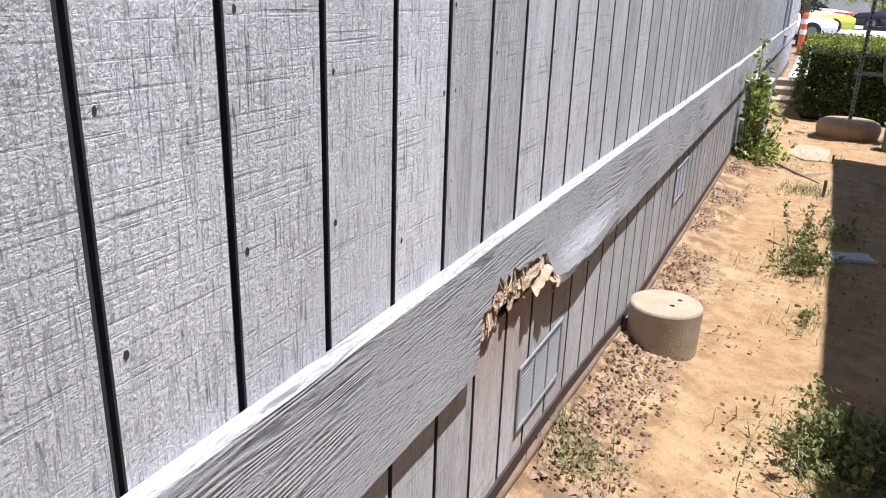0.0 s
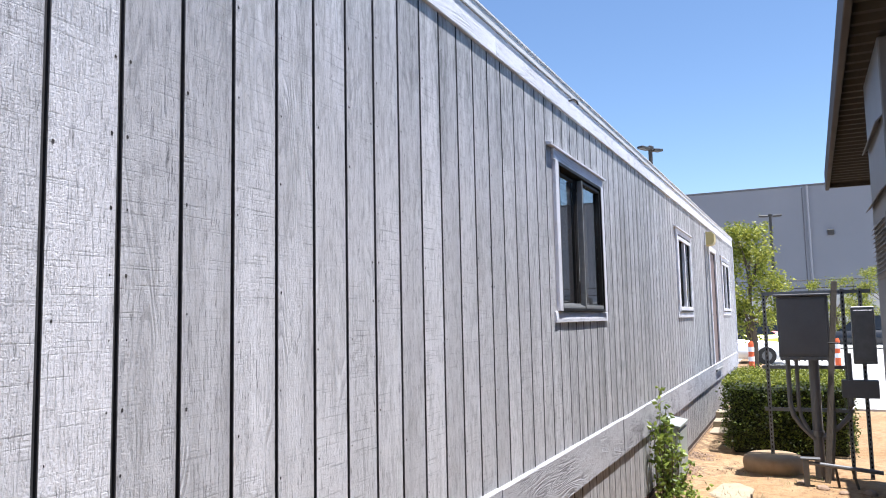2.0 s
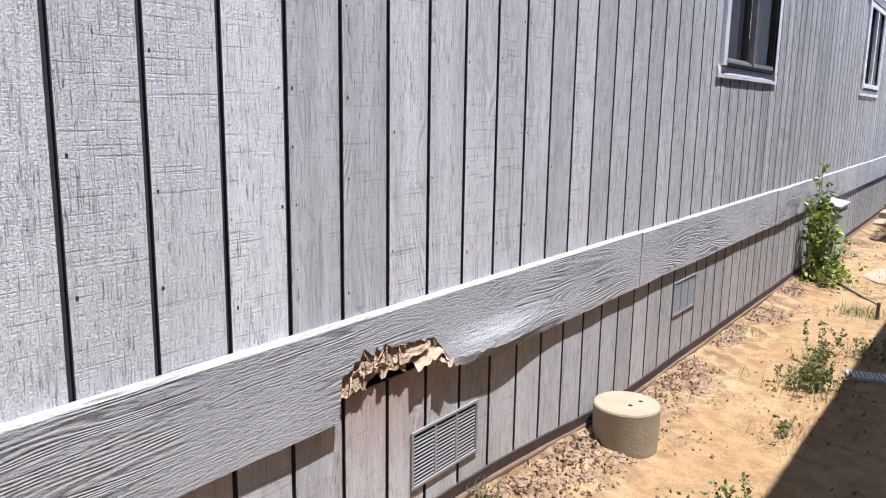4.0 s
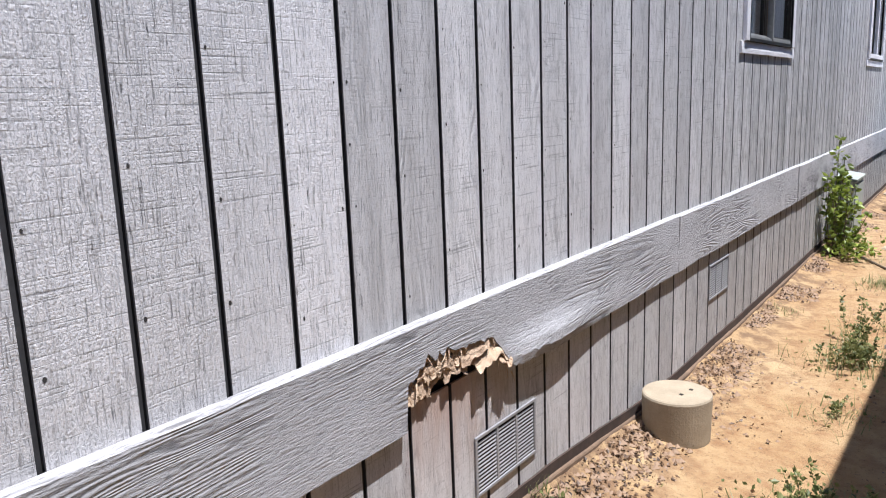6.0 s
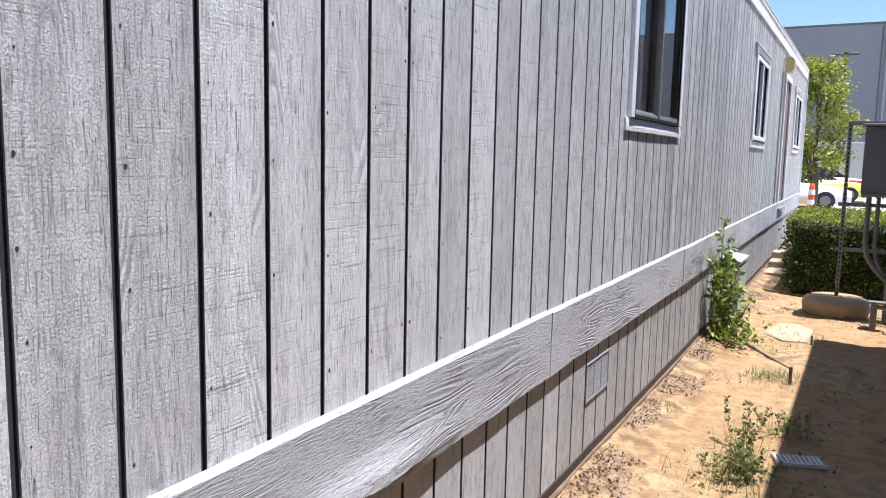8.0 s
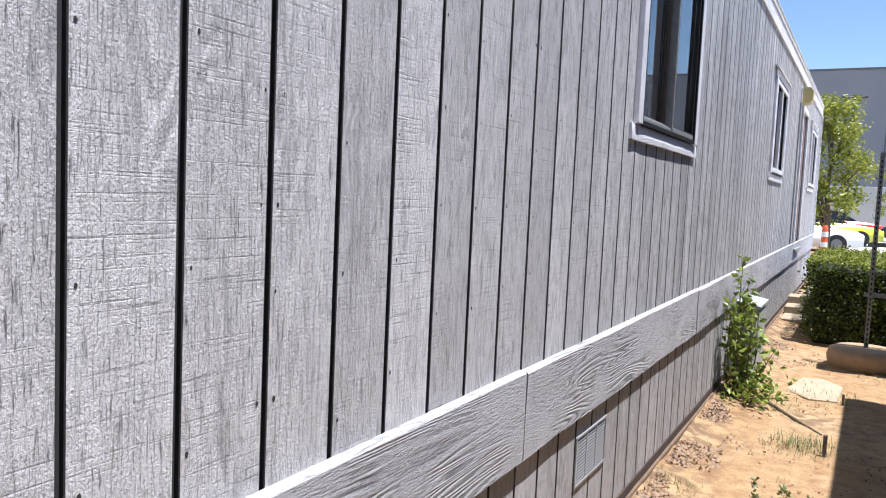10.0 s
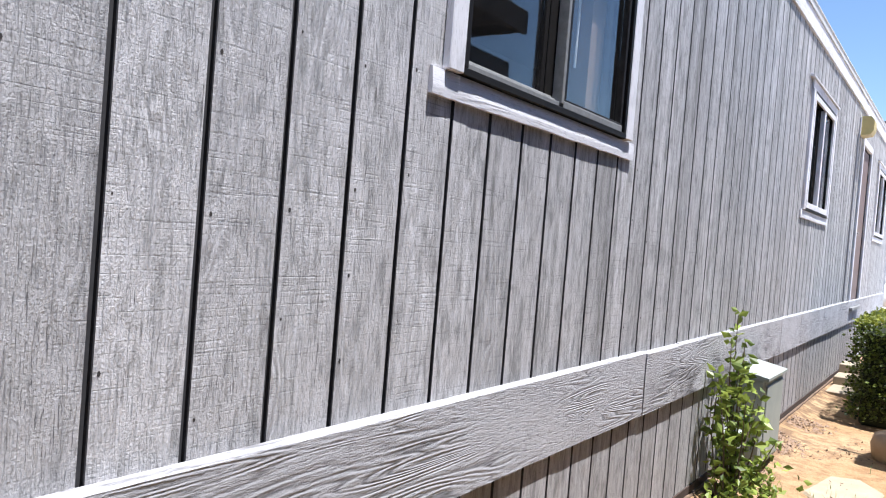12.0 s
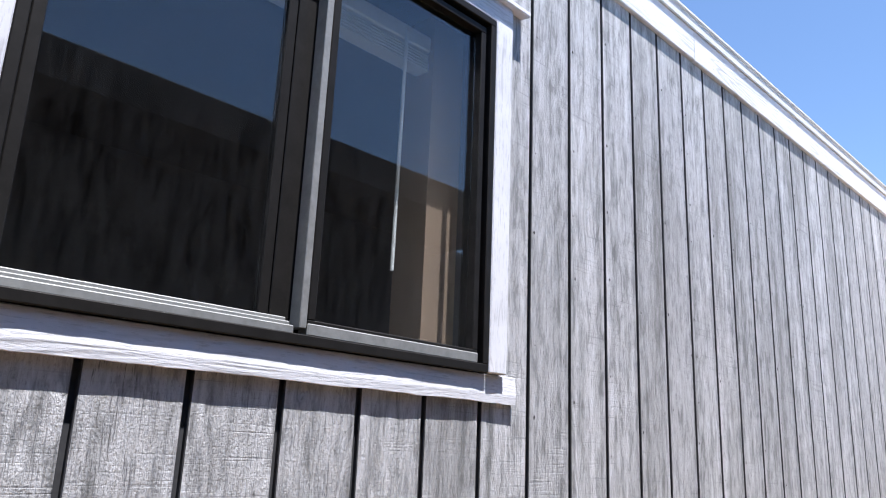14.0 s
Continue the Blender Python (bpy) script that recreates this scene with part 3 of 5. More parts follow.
def belt_board(root, a, b, step, torn=False, lift=0.0, proud=0.025):
    n = max(2, int((b - a) / step))
    rows = [0.0, 0.12, 0.25, 0.38, 0.5, 0.62, 0.74, 0.86, 1.0]
    bm = bmesh.new()
    grid = []
    for i in range(n + 1):
        y = a + (b - a) * i / n
        low = torn_bottom(y) if torn else BELT_BOT + 0.006 * noise.noise((y * 2.3, 5, 1)) + 0.003 * noise.noise((y * 9, 5, 3))
        col = []
        for r in rows:
            z = low + (BELT_TOP + lift - 0.006 - low) * r
            x = proud + (bulge(y, z) if torn else 0.004 * noise.noise((y * 1.6, z * 4, 3)) + 0.002 * noise.noise((y * 6, z * 5, 6)))
            col.append((x, y, z))
        front = [bm.verts.new(c) for c in col]
        lip = bm.verts.new((proud - 0.008, y, BELT_TOP + lift))
        back_top = bm.verts.new((0.0006, y, BELT_TOP + lift + 0.004))
        back_low = bm.verts.new((0.004, y, low + 0.001))
        grid.append(front + [lip, back_top, back_low])
    m = len(grid[0])
    for p, q in zip(grid, grid[1:]):
        for k in range(m):
            bm.faces.new((p[k], q[k], q[(k + 1) % m], p[(k + 1) % m]))
    bm.faces.new(grid[0])
    bm.faces.new(grid[-1][::-1])
    bmesh.ops.recalc_face_normals(bm, faces=bm.faces[:])
    return part("board", bm, M_BELT, root)


def belt():
    root = thing("trim_belt", "wide grey belt board with raised grain, torn open at one spot", "trim", (0, 0, 0.7), kind="structure")
    belt_board(root, Y0, -1.0, 0.2)
    belt_board(root, -0.9975, 2.432, 0.011, True)
    belt_board(root, 2.447, 5.375, 0.08, lift=-0.004, proud=0.023)
    belt_board(root, 5.383, 5.888, 0.06, lift=-0.008, proud=0.026)
    belt_board(root, 5.897, 8.6, 0.1, lift=-0.006, proud=0.022)
    belt_board(root, 8.606, 10.9, 0.1, lift=-0.004, proud=0.022)
    belt_board(root, 10.906, Y1 + 0.01, 0.2, lift=0.0, proud=0.022)


belt()


def flake(y, z, w, h, lean, x0, seed, curl=0.0):
    """A ragged sheet of split fibre that hangs from its upper edge, leaning out by lean metres at its foot."""
    bm = bmesh.new()
    nu, nv = 12, 8
    rows = []
    for i in range(nu + 1):
        u = i / nu
        cut = h * (0.8 + 0.35 * noise.noise((u * 1.9, seed + 0.37, 0.5)) + 0.16 * noise.noise((u * 7.0, seed + 0.37, 4.5)) + 0.08 * noise.noise((u * 21.0, seed, 4.5)))
        head = z + 0.012 * noise.noise((u * 6, seed, 9))
        col = []
        for j in range(nv + 1):
            v = j / nv
            x = x0 + lean * v ** 1.4 + curl * max(0.0, v - 0.6) * 2.5 * lean + 0.004 * noise.noise((u * 5, v * 5, seed)) + 0.002 * noise.noise((u * 17, v * 6, seed + 5))
            col.append(Vector((x, y + w * (u - 0.5) + 0.006 * noise.noise((v * 6, u * 3, seed + 2)), head - cut * v)))
        rows.append(col)
    front = [[bm.verts.new(p) for p in col] for col in rows]
    back = [[bm.verts.new(p - Vector((0.0028, 0, 0))) for p in col] for col in rows]
    for i in range(nu):
        for j in range(nv):
            bm.faces.new((front[i][j], front[i][j + 1], front[i + 1][j + 1], front[i + 1][j]))
            bm.faces.new((back[i][j], back[i + 1][j], back[i + 1][j + 1], back[i][j + 1]))
        bm.faces.new((front[i][nv], back[i][nv], back[i + 1][nv], front[i + 1][nv]))
        bm.faces.new((front[i][0], front[i + 1][0], back[i + 1][0], back[i][0]))
    for j in range(nv):
        bm.faces.new((front[0][j], back[0][j], back[0][j + 1], front[0][j + 1]))
        bm.faces.new((front[nu][j], front[nu][j + 1], back[nu][j + 1], back[nu][j]))
    bmesh.ops.recalc_face_normals(bm, faces=bm.faces[:])
    return bm


def torn_wood():
    """Split fibre sheets behind the tear, over a dark slit above the skirt's upper edge."""
    root = thing("broken_wood", "splintered tan wood fibre inside the torn belt board", "damaged wood", (0.01, 0.45, 0.6))
    rng = random.Random(5)
    part("hollow", box(-0.0115, -0.0105, 0.16, 0.80, 0.56, 0.84), M_VOID, root, "dark hollow behind the tear")
    # the inner ply, set back, broken off along a ragged line above the slit
    ny, nz = 120, 16
    bm = bmesh.new()
    grid = []
    for i in range(ny + 1):
        y = 0.165 + 0.60 * i / ny
        top = torn_bottom(y) + 0.035
        gap = smoothstep(0.27, 0.34, y) * (1 - smoothstep(0.50, 0.56, y))
        low = 0.656 + 0.028 * gap + 0.016 * noise.noise((y * 22, 1, 0)) + 0.010 * noise.noise((y * 61, 6, 0))
        low = min(low, top - 0.02)
        col = []
        for j in range(nz + 1):
            f = j / nz
            z = low + (top - low) * f
            x = 0.004 + 0.008 * (1 - f) + 0.006 * noise.noise((y * 13, z * 9, 2)) + 0.004 * noise.noise((y * 24, z * 70, 5)) + 0.002 * noise.noise((y * 90, z * 90, 7))
            col.append(bm.verts.new((max(x, 0.0015), y, z)))
        grid.append([bm.verts.new((-0.008, y, low + 0.004))] + col)
    for p, q in zip(grid, grid[1:]):
        for j in range(nz + 1):
            bm.faces.new((p[j], q[j], q[j + 1], p[j + 1]))
    part("torn_fibre", bm, M_TORN, root)
    # hanging sheets: thin at the south end, one broad curled flap to the north
    for k in range(11):
        y = 0.20 + 0.030 * k + rng.uniform(-0.01, 0.01)
        z = torn_bottom(y) + rng.uniform(-0.015, 0.012)
        part("fibre_flake", flake(y, z, rng.uniform(0.06, 0.13), rng.uniform(0.05, 0.105), rng.uniform(0.003, 0.010), 0.010 + 0.0012 * k % 0.006, 10 + k), M_TORN if k % 3 else M_TORNPALE, root)
    part("fibre_flake", flake(0.615, 0.740, 0.20, 0.105, 0.016, 0.013, 31.6, 0.6), M_TORNPALE, root, "broad curled tan flap")
    part("fibre_flake", flake(0.515, 0.770, 0.16, 0.085, 0.010, 0.016, 37.3, 0.3), M_TORN, root)
    part("fibre_flake", flake(0.680, 0.695, 0.07, 0.075, 0.020, 0.016, 41.4, 0.6), M_TORN, root)
    for k in range(16):
        y = rng.uniform(0.19, 0.74)
        a = Vector((0.020, y, torn_bottom(y) + rng.uniform(-0.03, 0.012)))
        d = Vector((rng.uniform(0.002, 0.014), rng.uniform(-0.035, 0.02), -rng.uniform(0.02, 0.06)))
        part("splinter", tube([a, a + d * 0.5 + Vector((0.003, 0, 0)), a + d], rng.uniform(0.0015, 0.004), 5, None, 0.0005), M_TORN if k % 2 else M_TORNPALE, root)


torn_wood()


def base_plate():
    """A plate at the foot of the skirt, its colour darkened for the shadowed gap there, and a thin weathered ledge
    before it, on the soil.
    """
    for name, section, mat, label in (
            ("baseboard", ((-0.011, -0.3), (0.006, -0.3), (0.006, 0.056), (-0.011, 0.060)), M_PLATE, "red-brown weathered plate at the foot of the skirt, darkened for a shadowed gap"),
            ("trim_ledge", ((0.0065, -0.2), (0.019, -0.2), (0.021, 0.004), (0.017, 0.010), (0.0065, 0.011)), M_LEDGE, "thin weathered wooden ledge along the skirt")):
        bm = bmesh.new()
        rows = []
        for k in range(361):
            y = Y0 + (Y1 - Y0) * k / 360
            top = -0.115 + bank_top(y) + 0.006 * noise.noise((y * 1.7, 3, 1)) + 0.003 * noise.noise((y * 7, 3, 4))
            out = 0.006 * noise.noise((y * 2.1, 8, 2)) if name == "trim_ledge" else 0.0
            rows.append([bm.verts.new((x + (out if x > 0.015 else 0.0), y, top + z)) for x, z in section])
        n = len(section)
        for a, b in zip(rows, rows[1:]):
            for i in range(n):
                bm.faces.new((a[i], a[(i + 1) % n], b[(i + 1) % n], b[i]))
        bmesh.ops.recalc_face_normals(bm, faces=bm.faces[:])
        tagged(link_mesh(name, bm, mat), label, "trim", kind="structure")


base_plate()


# ---------------------------------------------------------------- windows and door
def frame_bars(parent, name, y0, y1, z0, z1, w, x0, x1, mat, label="", bevel=0.002):
    """Four bars round an opening, butted at the corners, each a mesh of its own."""
    for a in ((y0, y1, z0, z0 + w), (y0, y1, z1 - w, z1), (y0, y0 + w, z0 + w, z1 - w), (y1 - w, y1, z0 + w, z1 - w)):
        part(name, box(x0, x1, a[0], a[1], a[2], a[3], bevel), mat, parent, label)


def window(name, hole, label, pale):
    y0, y1, z0, z1 = hole
    root = thing(name, label, "window", (0, (y0 + y1) / 2, z0), kind="structure")
    t = 0.072
    for a, b in ((y0 - t, y0), (y1, y1 + t)):
        part("side_trim", box(0.0015, 0.028, a, b, z0 + 0.002, z1 + 0.002, 0.003), M_TRIMZ, root)
    bm = bmesh.new()
    ya, yb, rings = y0 - t - 0.055, y1 + t + 0.055, []
    for k in range(41):
        y = ya + (yb - ya) * k / 40
        rag = 0.004 * noise.noise((y * 7, z0, 1)) + 0.003 * noise.noise((y * 23, z0, 4))
        lip = 0.0145 + 0.003 * noise.noise((y * 5, 2, z0)) + 0.002 * noise.noise((y * 21, 7, z0))
        rings.append([bm.verts.new(p) for p in ((0.0015, y, z0 - 0.072 + rag), (lip, y, z0 - 0.072 + rag), (lip + 0.001, y, z0 - 0.05), (0.012, y, z0 - 0.002), (0.0015, y, z0 + 0.001))])
    for p, q in zip(rings, rings[1:]):
        for k in range(5):
            bm.faces.new((p[k], p[(k + 1) % 5], q[(k + 1) % 5], q[k]))
    bm.faces.new(rings[0])
    bm.faces.new(rings[-1][::-1])
    bmesh.ops.recalc_face_normals(bm, faces=bm.faces[:])
    part("window_sill", bm, M_TRIMY, root)
    part("head_trim", box(0.0015, 0.02, y0 - t - 0.01, y1 + t + 0.01, z1 + 0.003, z1 + 0.078, 0.003), M_TRIMY, root)
    bm = prism([(0.0015, z1 + 0.079), (0.034, z1 + 0.074), (0.038, z1 + 0.078), (0.038, z1 + 0.090), (0.0015, z1 + 0.105)], y0 - t - 0.12, y1 + t + 0.07)
    part("drip_cap", bm, M_TRIMY, root)
    frame_bars(root, "window_frame", y0 + 0.001, y1 - 0.001, z0 + 0.001, z1 - 0.001, 0.022, -0.07, 0.026, M_BRONZE)
    if pale:
        frame_bars(root, "sash_frame", y0 + 0.0235, y1 - 0.0235, z0 + 0.0235, z1 - 0.0235, 0.05, 0.007, 0.0265, M_TRIMZ, "white sash frame")
    ym = (y0 + y1) / 2 + 0.02
    a0, a1, b0, b1 = y0 + 0.036, y1 - 0.036, z0 + 0.036, z1 - 0.036
    # fixed sash to the north stands outside, the slider to the south inside
    outer = part("sash", box(-0.018, 0.022, ym - (0.03 if pale else 0.009), ym + (0.03 if pale else 0.009), b0 + (0.04 if pale else 0), b1 - (0.04 if pale else 0), 0.002), M_TRIMZ if pale else M_SASH, root, "dusty aluminium meeting rail")
    frame_bars(outer, "sash_rail", ym + 0.013, a1 - 0.001, b0 + 0.001, b1 - 0.001, 0.02, -0.017, 0.018, M_BRONZE)
    part("pane", box(-0.010, -0.006, ym + 0.034, a1 - 0.022, b0 + 0.022, b1 - 0.022), M_GLASS, outer)
    part("track", box(-0.017, 0.020, ym + 0.013, a1, z0 + 0.0225, z0 + 0.050, 0.003), M_SASH, root)
    inner = part("sash", box(-0.058, -0.024, ym - 0.055, ym + 0.002, b0, b1, 0.002), M_BRONZE, root, "dark sliding sash stile")
    frame_bars(inner, "sash_rail", a0 + 0.001, ym - 0.056, b0 + 0.001, b1 - 0.001, 0.024, -0.054, -0.028, M_BRONZE)
    part("pane", box(-0.043, -0.039, a0 + 0.026, ym - 0.081, b0 + 0.026, b1 - 0.026), M_GLASS, inner)
    for i in range(3):
        part("track", box(-0.022 + i * 0.016, -0.014 + i * 0.016, a0, ym - 0.02, z0 + 0.0225, z0 + 0.060 - i * 0.010, 0.002), M_SASH, root)
    for ob in (outer, inner):
        for c in ob.children:
            if c.name.startswith("pane"):
                c.visible_shadow = False
    return root


window("window_1", W1, "sliding window with dark sashes in pale weathered trim", False)
window("window_2", W2, "sliding window with white sashes in pale painted trim", True)
window("window_3", W3, "far sliding window with white sashes in pale trim", True)


def blind(hole):
    y0, y1, z0, z1 = hole
    root = thing("window_blind", "raised white blind with a hanging wand behind the glass", "blind", (-0.14, y1 - 0.3, z1 - 0.1))
    part("headrail", box(-0.19, -0.13, y0 + 0.05, y1 - 0.05, z1 - 0.10, z1 - 0.05, 0.004), M_BLIND, root)
    for i in range(6):
        part("slat", box(-0.185, -0.135, y0 + 0.06, y1 - 0.06, z1 - 0.115 - i * 0.009, z1 - 0.111 - i * 0.009), M_BLIND, root)
    part("wand", tube([(-0.125, y1 - 0.22, z1 - 0.06), (-0.125, y1 - 0.225, z1 - 0.78)], 0.005, 8), M_BLIND, root)
    jamb = tagged(link_mesh("trim_jamb", box(-0.24, -0.115, y1 - 0.12, y1 + 0.03, z0 - 0.02, z1 + 0.02), M_BEIGE), "beige inner window jamb", "trim", kind="structure")


blind(W1)


def door():
    y0, y1, z0, z1 = DOOR
    root = thing("door_1", "closed faded red-brown door in pale trim", "door", (0, (y0 + y1) / 2, z0), kind="structure")
    part("leaf", box(-0.05, -0.008, y0 + 0.02, y1 - 0.02, z0 + 0.01, z1 - 0.02, 0.002), M_DOOR, root)
    for a, b in ((y0 - 0.09, y0), (y1, y1 + 0.09)):
        part("side_trim", box(0.0015, 0.03, a, b, z0 + 0.11, z1, 0.003), M_TRIMZ, root)
    part("head_trim", box(0.0015, 0.03, y0 - 0.09, y1 + 0.09, z1 + 0.001, z1 + 0.09, 0.003), M_TRIMY, root)
    part("threshold", box(-0.05, 0.06, y0, y1, z0 - 0.03, z0 + 0.008, 0.003), M_SASH, root)
    h = part("door_handle", lathe(0, 0, [(0.03, 0.0), (0.03, 0.008), (0.012, 0.010), (0.012, 0.04)], 16), M_SASH, root, "lever handle on a round rose")
    h.matrix_world = pose(-0.008, y0 + 0.09, 1.78, 0, 90, 0)
    part("lever", tube([(0.03, y0 + 0.09, 1.78), (0.034, y0 + 0.14, 1.78), (0.03, y0 + 0.20, 1.775)], 0.009, 8), M_SASH, h)
    for z in (1.05, 1.85, 2.65):
        part("hinge", tube([(0.0, y1 - 0.018, z), (0.0, y1 - 0.018, z + 0.1)], 0.009, 8), M_SASH, root)


door()
lamp = thing("wall_light", "yellowed box-shaped wall light beside the door", "wall light", (0.0, 12.75, 3.05))
part("backplate", box(0.0015, 0.02, 12.6, 12.92, 2.99, 3.21, 0.004), M_TRIMZ, lamp)
part("shade", prism([(0.02, 2.98), (0.13, 3.0), (0.16, 3.05), (0.16, 3.17), (0.12, 3.22), (0.02, 3.22)], 12.62, 12.90), M_LAMP, lamp, "yellowed translucent plastic shade")
ac = thing("conduit_pipe", "thin conduit that runs up the wall beside the door", "pipe", (0.02, 12.4, 1.0))
part("pipe", tube([(0.02, 12.42, 0.9), (0.02, 12.42, 2.97)], 0.012, 8), M_VENT, ac)


# ---------------------------------------------------------------- crawl space vents
def vent(y0, z0):
    root = thing("crawl_space_vent", "grey louvred sheet-metal vent screwed to the skirt", "vent", (0, y0 + 0.2, z0), "skirt vents")
    y1, z1 = y0 + 0.405, z0 + 0.215
    frame_bars(root, "frame", y0, y1, z0, z1, 0.013, 0.001, 0.008, M_VENT)
    w = (y1 - y0 - 0.032 - 0.024) / 3
    for k in range(3):
        a = y0 + 0.016 + k * (w + 0.012)
        if k:
            part("mullion", box(0.001, 0.0065, a - 0.0115, a - 0.0005, z0 + 0.0165, z1 - 0.0165), M_VENT, root)
        for i in range(13):
            z = z0 + 0.018 + i * 0.0138
            part("slat", prism([(0.0016, z + 0.002), (0.0045, z), (0.0052, z + 0.003), (0.0016, z + 0.0066)], a, a + w), M_VENT, root)
    # solid dark sheet that paints the shade between the louvres
    part("gap_shade", box(0.0004, 0.0014, y0 + 0.01, y1 - 0.01, z0 + 0.01, z1 - 0.01), M_VOID, root, "near-black sheet for the shade behind the louvres")


vent(0.527, 0.203)
vent(3.045, 0.280)

# access hatch that leans open by the skirt, and a near-black sheet for the shaded opening behind it
hatch = thing("access_hatch", "loose grey siding panel that leans before a near-black sheet for the shade in the crawl opening", "hatch", (0.1, -0.2, 0.03))
bm = box(-0.006, 0.006, -0.16, 0.11, 0.0, 0.33, 0.002)
hp = part("panel", bm, M_SIDING, hatch)
hp.matrix_world = pose(0.165, -0.14, 0.03, 0, -26, 0)
part("opening", box(0.0005, 0.0025, -0.52, -0.12, 0.02, 0.30), M_VOID, hatch, "near-black sheet for the shade in the crawl opening")


# ---------------------------------------------------------------- things on the ground by the wall
def concrete_drum():
    cx, cy, r, z0, z1 = 0.19, 1.955, 0.16, -0.10, 0.128
    root = thing("concrete_cylinder", "tan cast concrete cylinder standing on the soil", "concrete block", (cx, cy, z0))
    part("body", lathe(cx, cy, [(r * 0.96, z0), (r * 0.97, z0 + 0.02), (r, z1 - 0.012), (r - 0.004, z1 - 0.004), (r - 0.012, z1)], 72), M_CONC, root, smooth=False)
    for dx, dy in ((0.03, -0.03), (0.05, 0.05)):
        part("lift_hole", lathe(cx + dx, cy + dy, [(0.011, z1 - 0.0005), (0.011, z1 + 0.0012)], 12), M_VOID, root)


concrete_drum()


def utility_box():
    root = thing("utility_box", "grey-green utility box fixed low on the office skirt", "utility box", (0.1, 7.9, 0.1))
    x0, x1, y0, y1, z0, z1 = 0.004, 0.20, 7.22, 7.82, -0.03, 0.56
    part("body", box(x0, x1, y0, y1, z0, z1, 0.012), M_UBOX, root)
    part("lid", prism([(x0, z1 + 0.001), (x1 + 0.025, z1 + 0.001), (x1 + 0.025, z1 + 0.02), (x0, z1 + 0.06)], y0 - 0.02, y1 + 0.02), M_UBOX, root, "sloped pale lid")
    part("door", box(x1, x1 + 0.012, y0 + 0.04, y1 - 0.04, z0 + 0.04, z1 - 0.04, 0.004), M_UBOX, root)
    part("conduit", tube([(0.1, 7.5, z0), (0.1, 7.5, -0.2)], 0.03, 10), M_GALV, root)
    sub = thing("meter_box", "small grey box low on the wall behind the shrub", "utility box", (0.05, 7.3, 0.1))
    part("body", box(0.004, 0.12, 6.92, 7.10, 0.02, 0.24, 0.008), M_UBOX, sub)
    part("conduit", tube([(0.05, 7.01, 0.02), (0.05, 7.01, -0.2)], 0.02, 10), M_GALV, sub)


utility_box()


def shrub():
    rng = random.Random(11)
    root = thing("shrub", "leggy green leafy shrub growing against the skirt", "shrub", (0.2, 6.6, -0.12))
    crown = bmesh.new()
    for k in range(16):
        h = rng.uniform(0.3, 0.85) if k > 5 else rng.uniform(0.8, 1.14)
        a = Vector((0.17 + rng.uniform(-0.05, 0.05), 6.6 + rng.uniform(-0.08, 0.08), -0.12))
        tip = a + Vector(((rng.uniform(-0.07, 0.07) if h > 0.6 else rng.uniform(-0.08, 0.22)), rng.uniform(-0.22, 0.20) * (1.25 - h * 0.7), h))
        mid = (a + tip) / 2 + Vector((rng.uniform(-0.04, 0.04), rng.uniform(-0.05, 0.05), 0.03))
        part("stem", tube([a, mid, tip], 0.007, 5, r1=0.002), M_BARK, root)
        for i in range(int(30 * h) + 6):
            f = rng.uniform(0.25, 1.02)
            p = a.lerp(mid, f * 2) if f < 0.5 else mid.lerp(tip, f * 2 - 1)
            p = p + Vector((rng.gauss(0, 0.022), rng.gauss(0, 0.03), rng.gauss(0, 0.02)))
            p.x = max(p.x, 0.07)
            leaf(crown, p, rng.uniform(0.045, 0.085), rng, 0.1)
    for k in range(300):
        p = Vector((0.27 + rng.gauss(0, 0.12), 6.55 + rng.gauss(0, 0.17), -0.05 + abs(rng.gauss(0, 0.10))))
        p.x = max(p.x, 0.06)
        leaf(crown, p, rng.uniform(0.04, 0.07), rng, 0.2)
    part("crown", crown, M_LEAF, root)


shrub()


def weed(x, y, count, height, spread, seed, label, leafy=0, stems=0):
    """Blades, loose leaves and upright stems set with small narrow leaves."""
    rng = random.Random(seed)
    z = ground_z(x, y)
    root = thing("weed_clump", label, "weed", (x, y, z), "weeds on the soil")
    bm = bmesh.new()
    for _ in range(count):
        px, py = x + rng.gauss(0, spread), y + rng.gauss(0, spread)
        blade(bm, (px, py, ground_z(px, py) - 0.004), (rng.gauss(0, height * 0.55), rng.gauss(0, height * 0.55), 0), height * rng.uniform(0.3, 1.1), rng.uniform(0.001, 0.003))
    tagged(part("grass", bm, M_WEED, root), kind="stuff")
    if leafy or stems:
        bm = bmesh.new()
        for _ in range(leafy):
            px, py = x + rng.gauss(0, spread), y + rng.gauss(0, spread)
            leaf(bm, Vector((px, py, ground_z(px, py) + abs(rng.gauss(0, height * 0.5)))), rng.uniform(0.015, 0.035), rng, 0.4)
        for _ in range(stems):
            px, py = x + rng.gauss(0, spread * 0.6), y + rng.gauss(0, spread * 0.6)
            a = Vector((px, py, ground_z(px, py) - 0.004))
            b = a + Vector((rng.gauss(0, 0.35), rng.gauss(0, 0.35), 1)) * height * rng.uniform(0.6, 1.6)
            tube([a, a.lerp(b, 0.5) + Vector((0, 0, 0.012)), b], 0.0022, 4, bm, 0.0008)
            for i in range(int(26 * (b - a).length / 0.2) + 8):
                p = a.lerp(b, rng.uniform(0.2, 1.0)) + Vector((rng.gauss(0, 0.008), rng.gauss(0, 0.008), 0.008))
                leaf(bm, p, rng.uniform(0.014, 0.034), rng, 0.5)
        tagged(part("foliage", bm, M_WEEDLEAF, root), kind="stuff")


